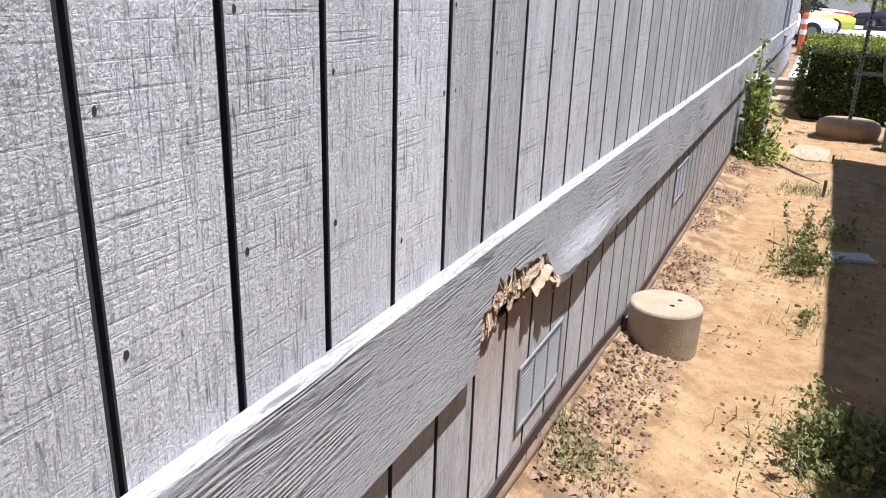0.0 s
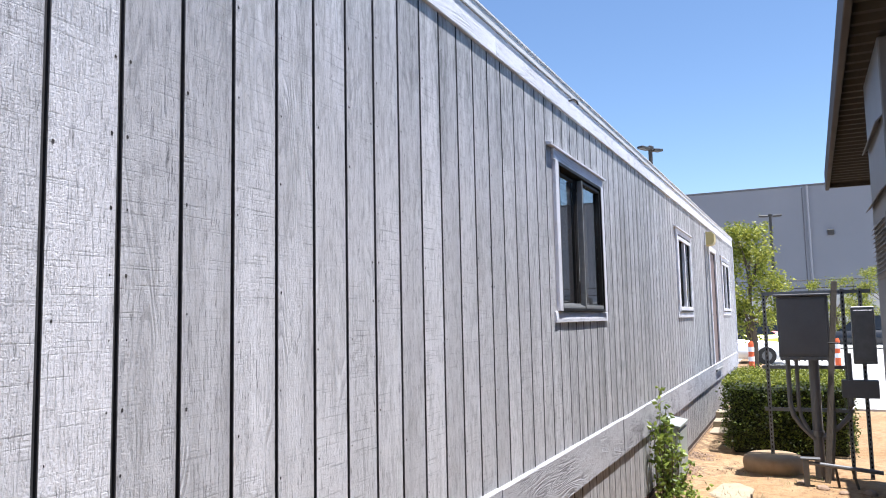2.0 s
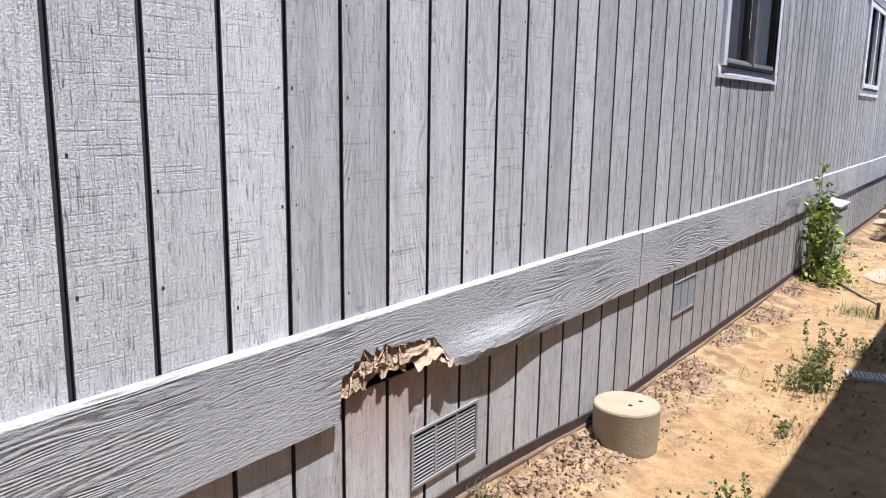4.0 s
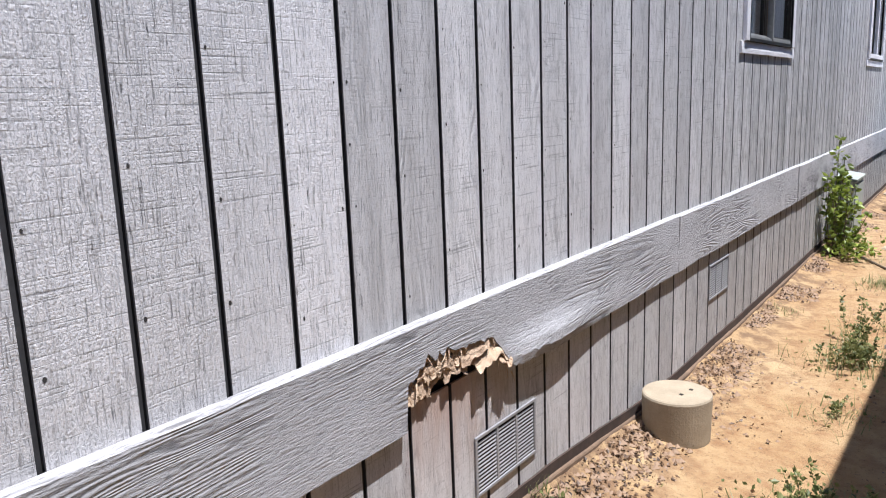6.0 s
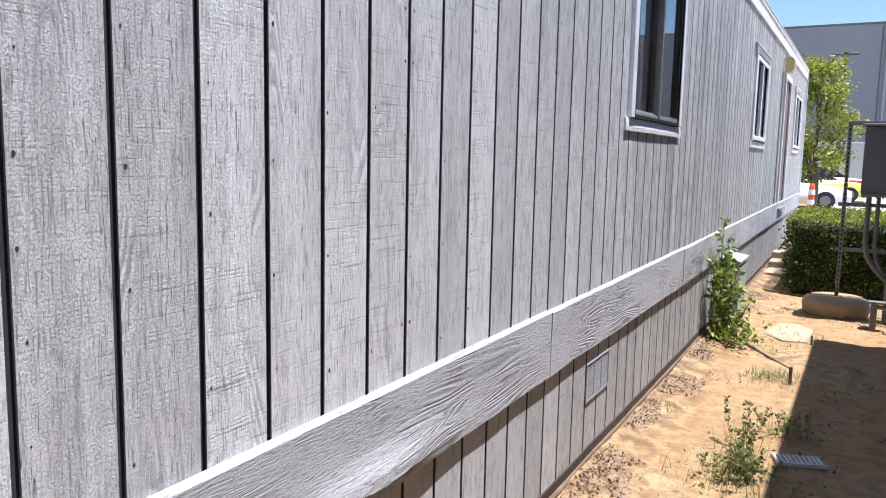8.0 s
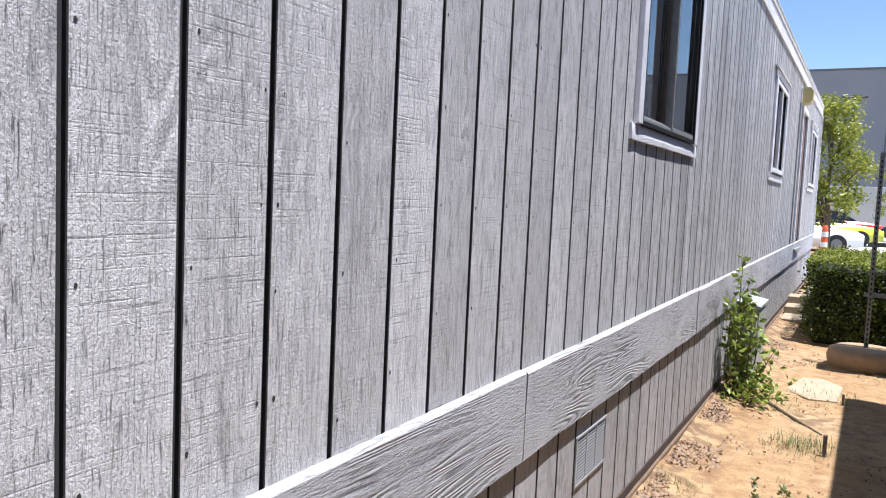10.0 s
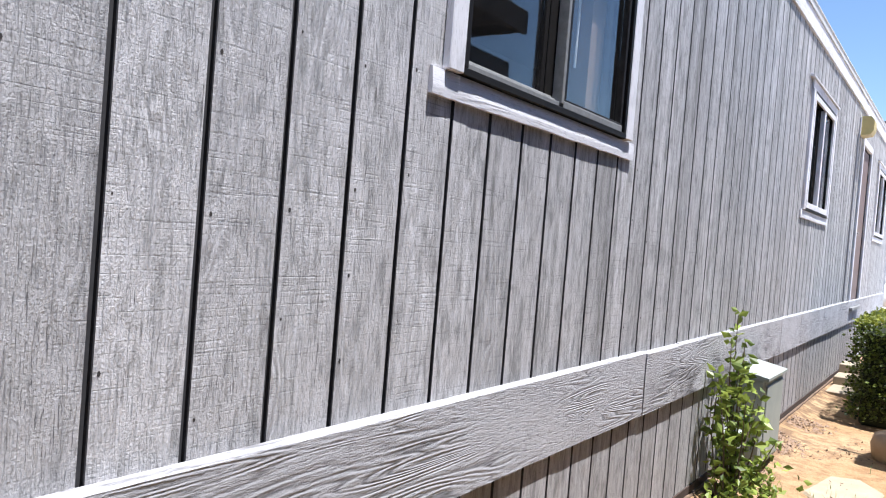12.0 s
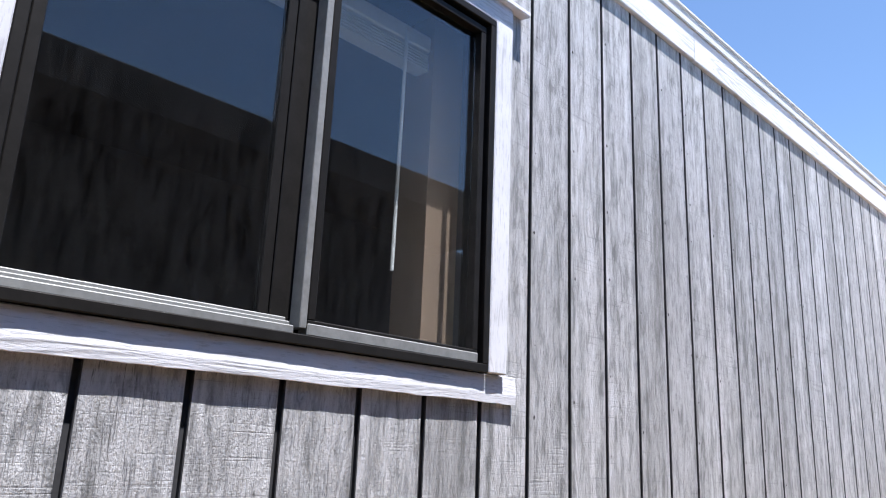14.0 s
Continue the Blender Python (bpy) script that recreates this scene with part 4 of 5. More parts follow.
weed(0.76, 3.40, 150, 0.12, 0.15, 1, "pale green weed clump on dry soil", 160, 26)
weed(0.70, 3.80, 50, 0.22, 0.06, 2, "tall thin weed stalks on dry soil", 20, 7)
weed(0.70, 5.60, 420, 0.07, 0.11, 3, "low bright green grass tuft on the soil")
weed(0.93, 1.32, 260, 0.15, 0.15, 4, "bushy weed clump at the shadow's edge", 420, 60)
weed(0.12, 0.85, 220, 0.07, 0.08, 5, "small grass tuft at the foot of the skirt", 60)
weed(0.12, 0.25, 60, 0.07, 0.06, 6, "sparse weeds at the foot of the skirt", 40)
weed(0.17, -0.38, 30, 0.10, 0.03, 7, "leafy green weed beside the loose hatch", 90)
weed(0.15, 4.35, 60, 0.06, 0.06, 8, "dry grass tuft at the foot of the skirt")
weed(0.95, 4.25, 90, 0.12, 0.10, 9, "thin weeds at the shadow's edge", 40, 8)
weed(0.80, 7.15, 110, 0.07, 0.16, 10, "dry grass round the concrete slab")
weed(0.45, 6.6, 70, 0.06, 0.12, 12, "dry grass beside the shrub")
weed(0.78, 2.55, 70, 0.10, 0.09, 13, "thin dry weeds on bare soil", 20, 3)
weed(1.25, 8.3, 110, 0.07, 0.2, 14, "dry grass under the conduit rack")


def litter():
    """Bark chips, dry leaves and pebbles, thickest along the wall."""
    rng = random.Random(21)
    chips, stones = bmesh.new(), bmesh.new()
    for k in range(17000):
        y = rng.uniform(-1.6, 9.6)
        if rng.random() < 0.62:
            x = 0.04 + abs(rng.gauss(0, 0.13))
        else:
            x = rng.uniform(0.05, 1.75)
        dens = noise.noise((x * 2.1, y * 1.6, 6.0))
        if dens < (-0.12 if x < 0.3 else 0.12):
            continue
        z = ground_z(x, y)
        if rng.random() < 0.75:
            s = rng.uniform(0.006, 0.030)
            leaf(chips, Vector((x, y, z + rng.uniform(0.001, 0.012))), s, rng, 0.0, Vector((rng.gauss(0, 0.4), rng.gauss(0, 0.4), 1)).normalized())
        else:
            s = rng.uniform(0.004, 0.014) if x > 0.35 else rng.uniform(0.005, 0.026)
            vs = [stones.verts.new((x + s * a * rng.uniform(0.7, 1.2), y + s * b * rng.uniform(0.7, 1.2), z + s * c * 0.7)) for a, b, c in ((1, 0, 0), (0, 1, 0), (-1, 0, 0), (0, -1, 0), (0, 0, 1))]
            for i in range(4):
                stones.faces.new((vs[i], vs[(i + 1) % 4], vs[4]))
    tagged(link_mesh("bark_litter", chips, M_DRY), "dry bark chips and dead leaves on the soil", "litter", kind="stuff")
    tagged(link_mesh("pebbles", stones, M_STONE), "small pebbles and clods on the soil", "pebbles", kind="stuff")


litter()


def slab():
    rng = random.Random(4)
    pts = [(0.47, 7.25), (0.56, 7.80), (0.74, 7.88), (0.90, 7.66), (0.87, 7.08), (0.66, 7.02)]
    bm = bmesh.new()
    z0 = -0.16
    a = [bm.verts.new((x, y, z0)) for x, y in pts]
    b = [bm.verts.new((x, y, -0.112 + rng.uniform(-0.006, 0.006))) for x, y in pts]
    c = [bm.verts.new((x * 0.94 + 0.69 * 0.06, y * 0.94 + 7.45 * 0.06, -0.103 + rng.uniform(-0.004, 0.004))) for x, y in pts]
    n = len(pts)
    for i in range(n):
        bm.faces.new((a[i], a[(i + 1) % n], b[(i + 1) % n], b[i]))
        bm.faces.new((b[i], b[(i + 1) % n], c[(i + 1) % n], c[i]))
    bm.faces.new(c)
    tagged(link_mesh("stepping_slab", bm, M_SLAB), "pale irregular concrete slab lying in the soil", "slab")


slab()
tagged(link_mesh("wooden_stake", box(0.825, 0.85, 5.46, 5.485, -0.16, 0.03, 0.003), M_WEATHERED), "short dark wooden stake driven into the soil", "stake")
tagged(link_mesh("wooden_stake", box(0.90, 0.92, 7.0, 7.02, -0.16, -0.03, 0.003), M_WEATHERED), "thin short stake beside the slab", "stake")
tagged(link_mesh("stick", tube([(0.33, 6.75, -0.10), (0.55, 6.35, -0.10), (0.80, 5.95, -0.105)], 0.012, 7, r1=0.008), M_BARK), "bare branch lying on the soil", "stick")


def drain_grate():
    root = thing("drain_grate", "small grey slotted drain grate lying in the shade", "grate", (1.0, 3.8, -0.1))
    z = ground_z(1.0, 3.8) + 0.004
    m = pose(1.0, 3.8, z, 0, 0, 20)
    for k in range(10):
        bm = box(-0.12 + k * 0.0255, -0.106 + k * 0.0255, -0.055, 0.055, 0.002, 0.02)
        bmesh.ops.transform(bm, matrix=m, verts=bm.verts[:])
        part("bar", bm, M_BLIND, root)
    for y in (-0.066, 0.055):
        bm = box(-0.13, 0.14, y, y + 0.011, 0.0, 0.022)
        bmesh.ops.transform(bm, matrix=m, verts=bm.verts[:])
        part("rail", bm, M_BLIND, root)


drain_grate()


# ---------------------------------------------------------------- steps to the door
def steps():
    root = thing("door_steps", "weathered concrete and timber steps up to the office door", "steps", (0.4, 12.6, -0.1))
    rises = ((11.25, -0.045), (11.85, 0.05), (12.3, 0.15), (12.7, 0.34), (13.05, 0.53), (13.4, 0.73))
    for (y, top), (end, _) in zip(rises, rises[1:] + ((14.4, 0),)):
        part("step", box(0.06 if top < 0.3 else 0.5, 0.98, y, end - 0.002, -0.2, top, 0.008), M_CONC, root)


steps()


# ---------------------------------------------------------------- hedge
def hedge():
    rng = random.Random(31)
    x0, x1, y0, y1, z0, z1 = 0.42, 2.0, 9.9, 12.9, -0.12, 0.83
    root = thing("hedge", "clipped dark green box hedge with sunlit top", "hedge", (1.2, 11.0, z0))
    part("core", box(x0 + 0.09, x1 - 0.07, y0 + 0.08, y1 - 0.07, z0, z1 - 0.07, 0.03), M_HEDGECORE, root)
    bm, top = bmesh.new(), bmesh.new()
    for k in range(17000):
        side = rng.random()
        if side < 0.46:
            p = Vector((rng.uniform(x0, x1), rng.uniform(y0, y1), z1 + rng.gauss(0, 0.022)))
        elif side < 0.80:
            p = Vector((rng.uniform(x0, x1), y0 + rng.gauss(0, 0.03), rng.uniform(z0 + 0.06, z1)))
        else:
            p = Vector((x0 + rng.gauss(0, 0.03), rng.uniform(y0, y1), rng.uniform(z0 + 0.06, z1))) if side < 0.9 else Vector((x1 + rng.gauss(0, 0.03), rng.uniform(y0, y1), rng.uniform(z0 + 0.06, z1)))
        q = p + 0.05 * Vector((noise.noise(p * 2.5), noise.noise(p * 2.5 + Vector((9, 0, 0))), noise.noise(p * 2.5 + Vector((0, 9, 0)))))
        # top leaves go to the sunlit tone, side leaves to the shaded one
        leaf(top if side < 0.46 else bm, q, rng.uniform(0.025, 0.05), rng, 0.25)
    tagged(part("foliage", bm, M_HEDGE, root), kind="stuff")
    tagged(part("sunlit_top", top, M_HEDGETOP, root, "yellow-green top leaves, sunlight put into their colour"), kind="stuff")
    for k in range(14):
        x, y = rng.uniform(x0 + 0.15, x1 - 0.15), rng.uniform(y0 + 0.12, y0 + 0.5)
        part("stem", tube([(x, y, z0 - 0.05), (x + 0.02, y, 0.3)], 0.012, 6), M_BARK, root)


hedge()


# ---------------------------------------------------------------- electrical rack
def strut(parent, a, b, w=0.041):
    """A slotted steel channel between two points, upright or level."""
    a, b = Vector(a), Vector(b)
    d = (b - a)
    ln = d.length
    bm = bmesh.new()
    t = 0.004
    box(-w / 2, w / 2, w / 2 - t, w / 2, 0, ln, bm=bm)
    for s in (-1, 1):
        x = s * (w / 2 - t / 2)
        box(x - t / 2, x + t / 2, -w / 2, w / 2 - t, 0, ln, bm=bm)
    m = Matrix.Translation(a) @ d.to_track_quat('Z', 'Y').to_matrix().to_4x4()
    bmesh.ops.transform(bm, matrix=m, verts=bm.verts[:])
    ob = part("strut", bm, M_GALV, parent)
    n = int(ln / 0.05)
    bm = bmesh.new()
    for i in range(n):
        z = 0.02 + i * 0.05
        box(-0.006, 0.006, w / 2 + 0.0003, w / 2 + 0.0012, z, z + 0.026, bm=bm)
        box(-0.006, 0.006, -w / 2 - 0.0012, -w / 2 - 0.0003, z, z + 0.026, bm=bm)
    bmesh.ops.transform(bm, matrix=m, verts=bm.verts[:])
    tagged(part("slotting", bm, M_VOID, ob), kind="stuff")
    return ob


def rack():
    root = thing("electrical_rack", "galvanised slotted channel rack carrying electrical boxes", "equipment rack", (1.5, 8.6, -0.1))
    strut(root, (1.06, 8.72, 0.05), (1.06, 8.72, 2.0))
    strut(root, (1.90, 8.55, -0.2), (1.90, 8.55, 2.03))
    strut(root, (2.08, 8.55, -0.2), (2.08, 8.55, 2.03))
    strut(root, (1.04, 8.70, 2.0), (2.2, 8.70, 2.0))
    strut(root, (1.0, 8.76, 0.62), (1.95, 8.76, 0.62))
    strut(root, (1.0, 8.76, 1.12), (1.95, 8.76, 1.12))
    cab = thing("electrical_cabinet", "pale grey steel electrical cabinet with an overhanging top", "electrical cabinet", (1.45, 8.55, 1.15))
    part("body", box(1.205, 1.745, 8.34, 8.66, 1.26, 1.955, 0.006), M_BOX, cab)
    part("lid", box(1.18, 1.77, 8.30, 8.67, 1.957, 1.98, 0.004), M_BOX, cab)
    part("door", box(1.235, 1.715, 8.325, 8.339, 1.29, 1.925, 0.003), M_BOX, cab)
    part("flange", box(1.215, 1.735, 8.335, 8.65, 1.225, 1.258, 0.002), M_GALV, cab)
    for i in range(9):
        part("bolt", lathe(1.24 + i * 0.058, 8.345, [(0.008, 1.212), (0.008, 1.2245)], 8), M_GALV, cab)
    part("latch", tube([(1.72, 8.32, 1.42), (1.72, 8.29, 1.42), (1.84, 8.285, 1.415)], 0.009, 8), M_POLE, cab, "dark latch handle")
    post = thing("conduit_post", "thick grey conduit post under the electrical cabinet", "post", (1.56, 8.45, -0.15))
    part("post", tube([(1.56, 8.47, -0.2), (1.56, 8.47, 1.22)], 0.055, 16), M_BOX, post)
    part("collar", tube([(1.56, 8.47, 0.36), (1.56, 8.47, 0.42)], 0.068, 16), M_GALV, post)
    con = thing("conduits", "bent grey electrical conduits between cabinet and ground", "conduit", (1.5, 8.45, 0.4))

    def bend(x0, x1, z0, z1):
        return [(x0, 8.44, z0), (x0, 8.44, z1 + 0.30), (x0 + (x1 - x0) * 0.12, 8.44, z1 + 0.17), (x0 + (x1 - x0) * 0.45, 8.44, z1 + 0.05), (x1, 8.44, z1 - 0.08)]

    part("conduit", tube(bend(1.29, 1.52, 1.22, 0.42), 0.028, 10), M_BOX, con)
    part("conduit", tube(bend(1.38, 1.54, 1.22, 0.40), 0.022, 10), M_BOX, con)
    part("conduit", tube(bend(1.92, 1.60, 1.30, 0.42), 0.028, 10), M_BOX, con)
    part("conduit", tube([(1.73, 8.42, 1.22), (1.73, 8.42, 0.5), (1.66, 8.43, -0.2)], 0.022, 10), M_BOX, con)
    plank = bmesh.new()
    box(-0.03, 0.03, -0.016, 0.016, 0, 2.25, 0.003, plank)
    bmesh.ops.transform(plank, matrix=pose(1.62, 8.22, -0.12, -4, 5.5, 4), verts=plank.verts[:])
    tagged(link_mesh("leaning_plank", plank, M_WEATHERED), "weathered grey plank leaning on the electrical rack", "plank")
    mb = thing("meter_cabinet", "dark grey narrow meter cabinet on the rack", "electrical cabinet", (2.05, 8.55, 1.2))
    part("body", box(1.97, 2.20, 8.38, 8.52, 1.18, 1.82, 0.006), M_GALV, mb)
    part("cover", box(1.99, 2.18, 8.368, 8.379, 1.22, 1.78, 0.003), M_GALV, mb)
    jb = thing("junction_box", "pale grey junction trough below the meter cabinet", "electrical box", (1.95, 8.5, 0.9))
    part("body", box(1.83, 2.20, 8.40, 8.52, 0.80, 1.00, 0.006), M_BOX, jb)
    pipe = thing("bollard_pipe", "low white pipe rail with a square steel leg", "pipe rail", (1.5, 8.0, 0.0))
    part("rail", tube([(1.42, 8.05, 0.13), (2.15, 8.0, 0.07)], 0.022, 10), M_BOX, pipe)
    part("leg", box(1.385, 1.445, 8.02, 8.08, -0.2, 0.16, 0.004), M_BOX, pipe)
    part("top_plate", box(1.36, 1.56, 8.0, 8.1, 0.161, 0.185, 0.004), M_BOX, pipe)
    part("brace", tube([(1.86, 8.03, 0.09), (1.93, 8.05, -0.2)], 0.014, 8), M_POLE, pipe)
    part("brace", tube([(1.70, 8.03, 0.10), (1.74, 8.05, -0.2)], 0.014, 8), M_POLE, pipe)
    base = thing("post_base", "round tan concrete-filled base that holds the rack post", "post base", (1.03, 8.72, -0.12))
    part("body", lathe(1.06, 8.72, [(0.28, -0.16), (0.335, -0.08), (0.345, 0.0), (0.325, 0.07), (0.27, 0.095), (0.18, 0.098)], 28), M_BASE, base, smooth=True)
    rng = random.Random(8)
    for k in range(5):
        x, y, s = rng.uniform(1.2, 2.0), rng.uniform(7.7, 8.2), rng.uniform(0.04, 0.09)
        bm = bmesh.new()
        bmesh.ops.create_icosphere(bm, subdivisions=2, radius=s)
        for v in bm.verts:
            v.co *= 1 + 0.3 * noise.noise(v.co * 14 + Vector((k, 0, 0)))
            v.co.z *= 0.6
        bmesh.ops.translate(bm, vec=(x, y, -0.11), verts=bm.verts[:])
        tagged(link_mesh("rock", bm, M_STONE), "small brown rock on the soil", "rock", "rocks by the rack")


rack()


# ---------------------------------------------------------------- the shaded building across the path
RX, RYN, RYS = 1.765, 7.30, -9.0      # outer line of the eave and its ends


def east_building():
    tagged(link_mesh("wall_west", box(2.62, 2.75, RYS, 8.5, -0.3, 3.1), M_SHADEWALL), "wall of the neighbouring modular building, shade put into its dark colour", "wall", kind="structure")
    tagged(link_mesh("wall_gable", box(2.75, 9.0, 8.35, 8.5, -0.3, 3.1), M_SHADEWALL), "end wall of the neighbouring modular building, shade put into its dark colour", "wall", kind="structure")
    root = thing("roof_canopy", "corrugated metal canopy roof with a brown fascia", "roof", (2.3, 0, 3.1), kind="structure")
    bm = bmesh.new()
    n = 110
    prev = None
    for i in range(n * 4 + 1):
        y = RYS + (RYN - RYS) * i / (n * 4)
        ph = i % 4
        z = 3.06 + (0.028 if ph in (1, 2) else 0.0)
        a, b = bm.verts.new((RX + 0.04, y, z)), bm.verts.new((9.0, y, z + 0.02))
        if prev:
            bm.faces.new((prev[0], prev[1], b, a))
        prev = (a, b)
    part("deck", bm, M_DECK, root, "corrugated metal deck seen from below")
    part("roofing", box(RX + 0.01, 9.0, RYS, RYN, 3.125, 3.19), M_ROOFING, root)
    part("fascia", box(RX, RX + 0.035, RYS, RYN, 3.0, 3.185, 0.004), M_BROWN, root, "brown painted fascia board")
    part("fascia", box(RX + 0.036, 9.0, RYN - 0.035, RYN, 3.02, 3.124, 0.004), M_BROWN, root, "brown painted end fascia")
    # the eave runs a little askew to the office wall
    for ob in root.children:
        for v in ob.data.vertices:
            v.co.x -= 0.012 * (RYN - v.co.y)


east_building()


def ac_unit():
    x0, x1, y0, y1, z0, z1 = 1.862, 2.618, 2.62, 3.48, 1.05, 3.02
    root = thing("wall_air_conditioner", "tall grey wall-hung air conditioner with louvres and dark coil", "air conditioner", (2.25, 3.05, z0))
    part("cabinet", box(x0, x1, y0 + 0.012, y1, z0, z1, 0.006), M_AC, root)
    part("front_panel", box(x0 + 0.058, x1 - 0.03, y0, y0 + 0.011, 1.86, 2.288, 0.003), M_AC, root, "grey access panel")
    part("coil", box(x0 + 0.07, x1 - 0.04, y0 + 0.004, y0 + 0.0118, 1.14, 1.745, 0.001), M_BLACK, root, "black coil behind an open panel")
    frame_bars_y(root, "coil_frame", x0 + 0.052, x1 - 0.02, 1.12, 1.763, 0.018, y0 - 0.006, y0 + 0.0035)
    knob = lathe(0, 0, [(0.014, 0.0), (0.014, 0.016), (0.010, 0.02)], 14)
    bmesh.ops.transform(knob, matrix=pose(x0 + 0.09, y0 + 0.011, 1.80, 90, 0, 0), verts=knob.verts[:])
    part("knob", knob, M_BLACK, root, "round black knob")
    part("data_plate", box(x0 + 0.17, x0 + 0.28, y0 + 0.008, y0 + 0.0115, 1.775, 1.825), M_WHITE, root, "small white data plate")
    for i in range(3):
        part("plate_mark", box(x0 + 0.18, x0 + 0.27, y0 + 0.0065, y0 + 0.0079, 1.785 + i * 0.013, 1.789 + i * 0.013), M_LETTER, root)
    for z in (2.30, 2.62):
        part("rain_strip", prism([(x0 - 0.03, z), (x0 - 0.001, z + 0.03), (x0 - 0.001, z + 0.036), (x0 - 0.033, z + 0.003)], y0 + 0.02, y1 - 0.02), M_AC, root)
    lou = part("louvre_panel", box(x0 - 0.008, x0 - 0.001, y0 + 0.12, y1 - 0.12, 1.92, 2.22, 0.002), M_AC, root)
    for i in range(11):
        z = 1.945 + i * 0.024
        part("louvre", prism([(x0 - 0.009, z + 0.012), (x0 - 0.024, z), (x0 - 0.022, z - 0.002), (x0 - 0.009, z + 0.008)], y0 + 0.15, y1 - 0.15), M_AC, lou)
    part("bottom_lip", box(x0 - 0.012, x1, y0 - 0.004, y1 + 0.01, z0 - 0.03, z0 - 0.001, 0.003), M_AC, root)


def frame_bars_y(parent, name, x0, x1, z0, z1, w, y0, y1):
    for a in ((x0, x1, z0, z0 + w), (x0, x1, z1 - w, z1), (x0, x0 + w, z0 + w, z1 - w), (x1 - w, x1, z0 + w, z1 - w)):
        part(name, box(a[0], a[1], y0, y1, a[2], a[3], 0.002), M_AC, parent)


ac_unit()


def leaning_bars():
    """Pale channel bars that lean against the wall under the air conditioner."""
    rng = random.Random(17)
    # black sheet added to stand for the shaded background behind the bars
    sheet = bmesh.new()
    box(0, 0.72, -0.006, 0.006, 0, 1.10, 0.002, sheet)
    bmesh.ops.transform(sheet, matrix=pose(1.90, 2.50, -0.10, -6, 0, 0), verts=sheet.verts[:])
    tagged(link_mesh("leaning_sheet", sheet, M_BLACK), "added black sheet for the dark behind the leaning bars", "sheet")
    for k in range(8):
        bm = bmesh.new()
        w = 0.024 if k % 3 else 0.034
        box(-w, w, -0.012, 0.012, 0, 1.13, 0.003, bm)
        m = pose(1.86 + k * 0.095, 2.40 + 0.01 * (k % 2), -0.10, -5, 6 + rng.uniform(-1, 1), rng.uniform(-6, 6))
        bmesh.ops.transform(bm, matrix=m, verts=bm.verts[:])
        tagged(link_mesh("leaning_bar", bm, M_VENT if k % 2 else M_AC), "pale metal channel bar leaning in the shade", "metal bar", "bars leaning in the shade")
    root = thing("chain_link_panel", "rusty chain-link mesh panel leaning in the shade", "mesh panel", (1.9, 3.0, 0.0))
    bm = bmesh.new()
    for i in range(12):
        for s in (1, -1):
            a = Vector((1.90, 2.75 + i * 0.07, 0.0))
            b = Vector((1.93, 2.75 + i * 0.07 + s * 0.45, 0.98))
            if 2.5 < b.y < 3.75:
                tube([a, b], 0.0022, 4, bm, closed=False)
    part("mesh", bm, M_GALV, root)
    for y in (2.70, 3.62):
        part("post", tube([(1.90, y, -0.15), (1.93, y, 1.0)], 0.016, 8), M_GALV, root)
    tagged(link_mesh("shade_box", box(1.62, 1.80, 5.9, 6.6, -0.16, 0.06, 0.01), M_WEATHERED), "low dark wooden crate on the ground in the shade", "crate")


leaning_bars()


# ---------------------------------------------------------------- beyond: parking lot, tree, lamps, warehouse
def pavement():
    bm = box(-70, 90, 15.5, 95, -0.3, -0.095)
    tagged(link_mesh("pavement", bm, M_PAVE), "pale concrete parking lot beyond the hedge", "pavement", kind="structure")


pavement()


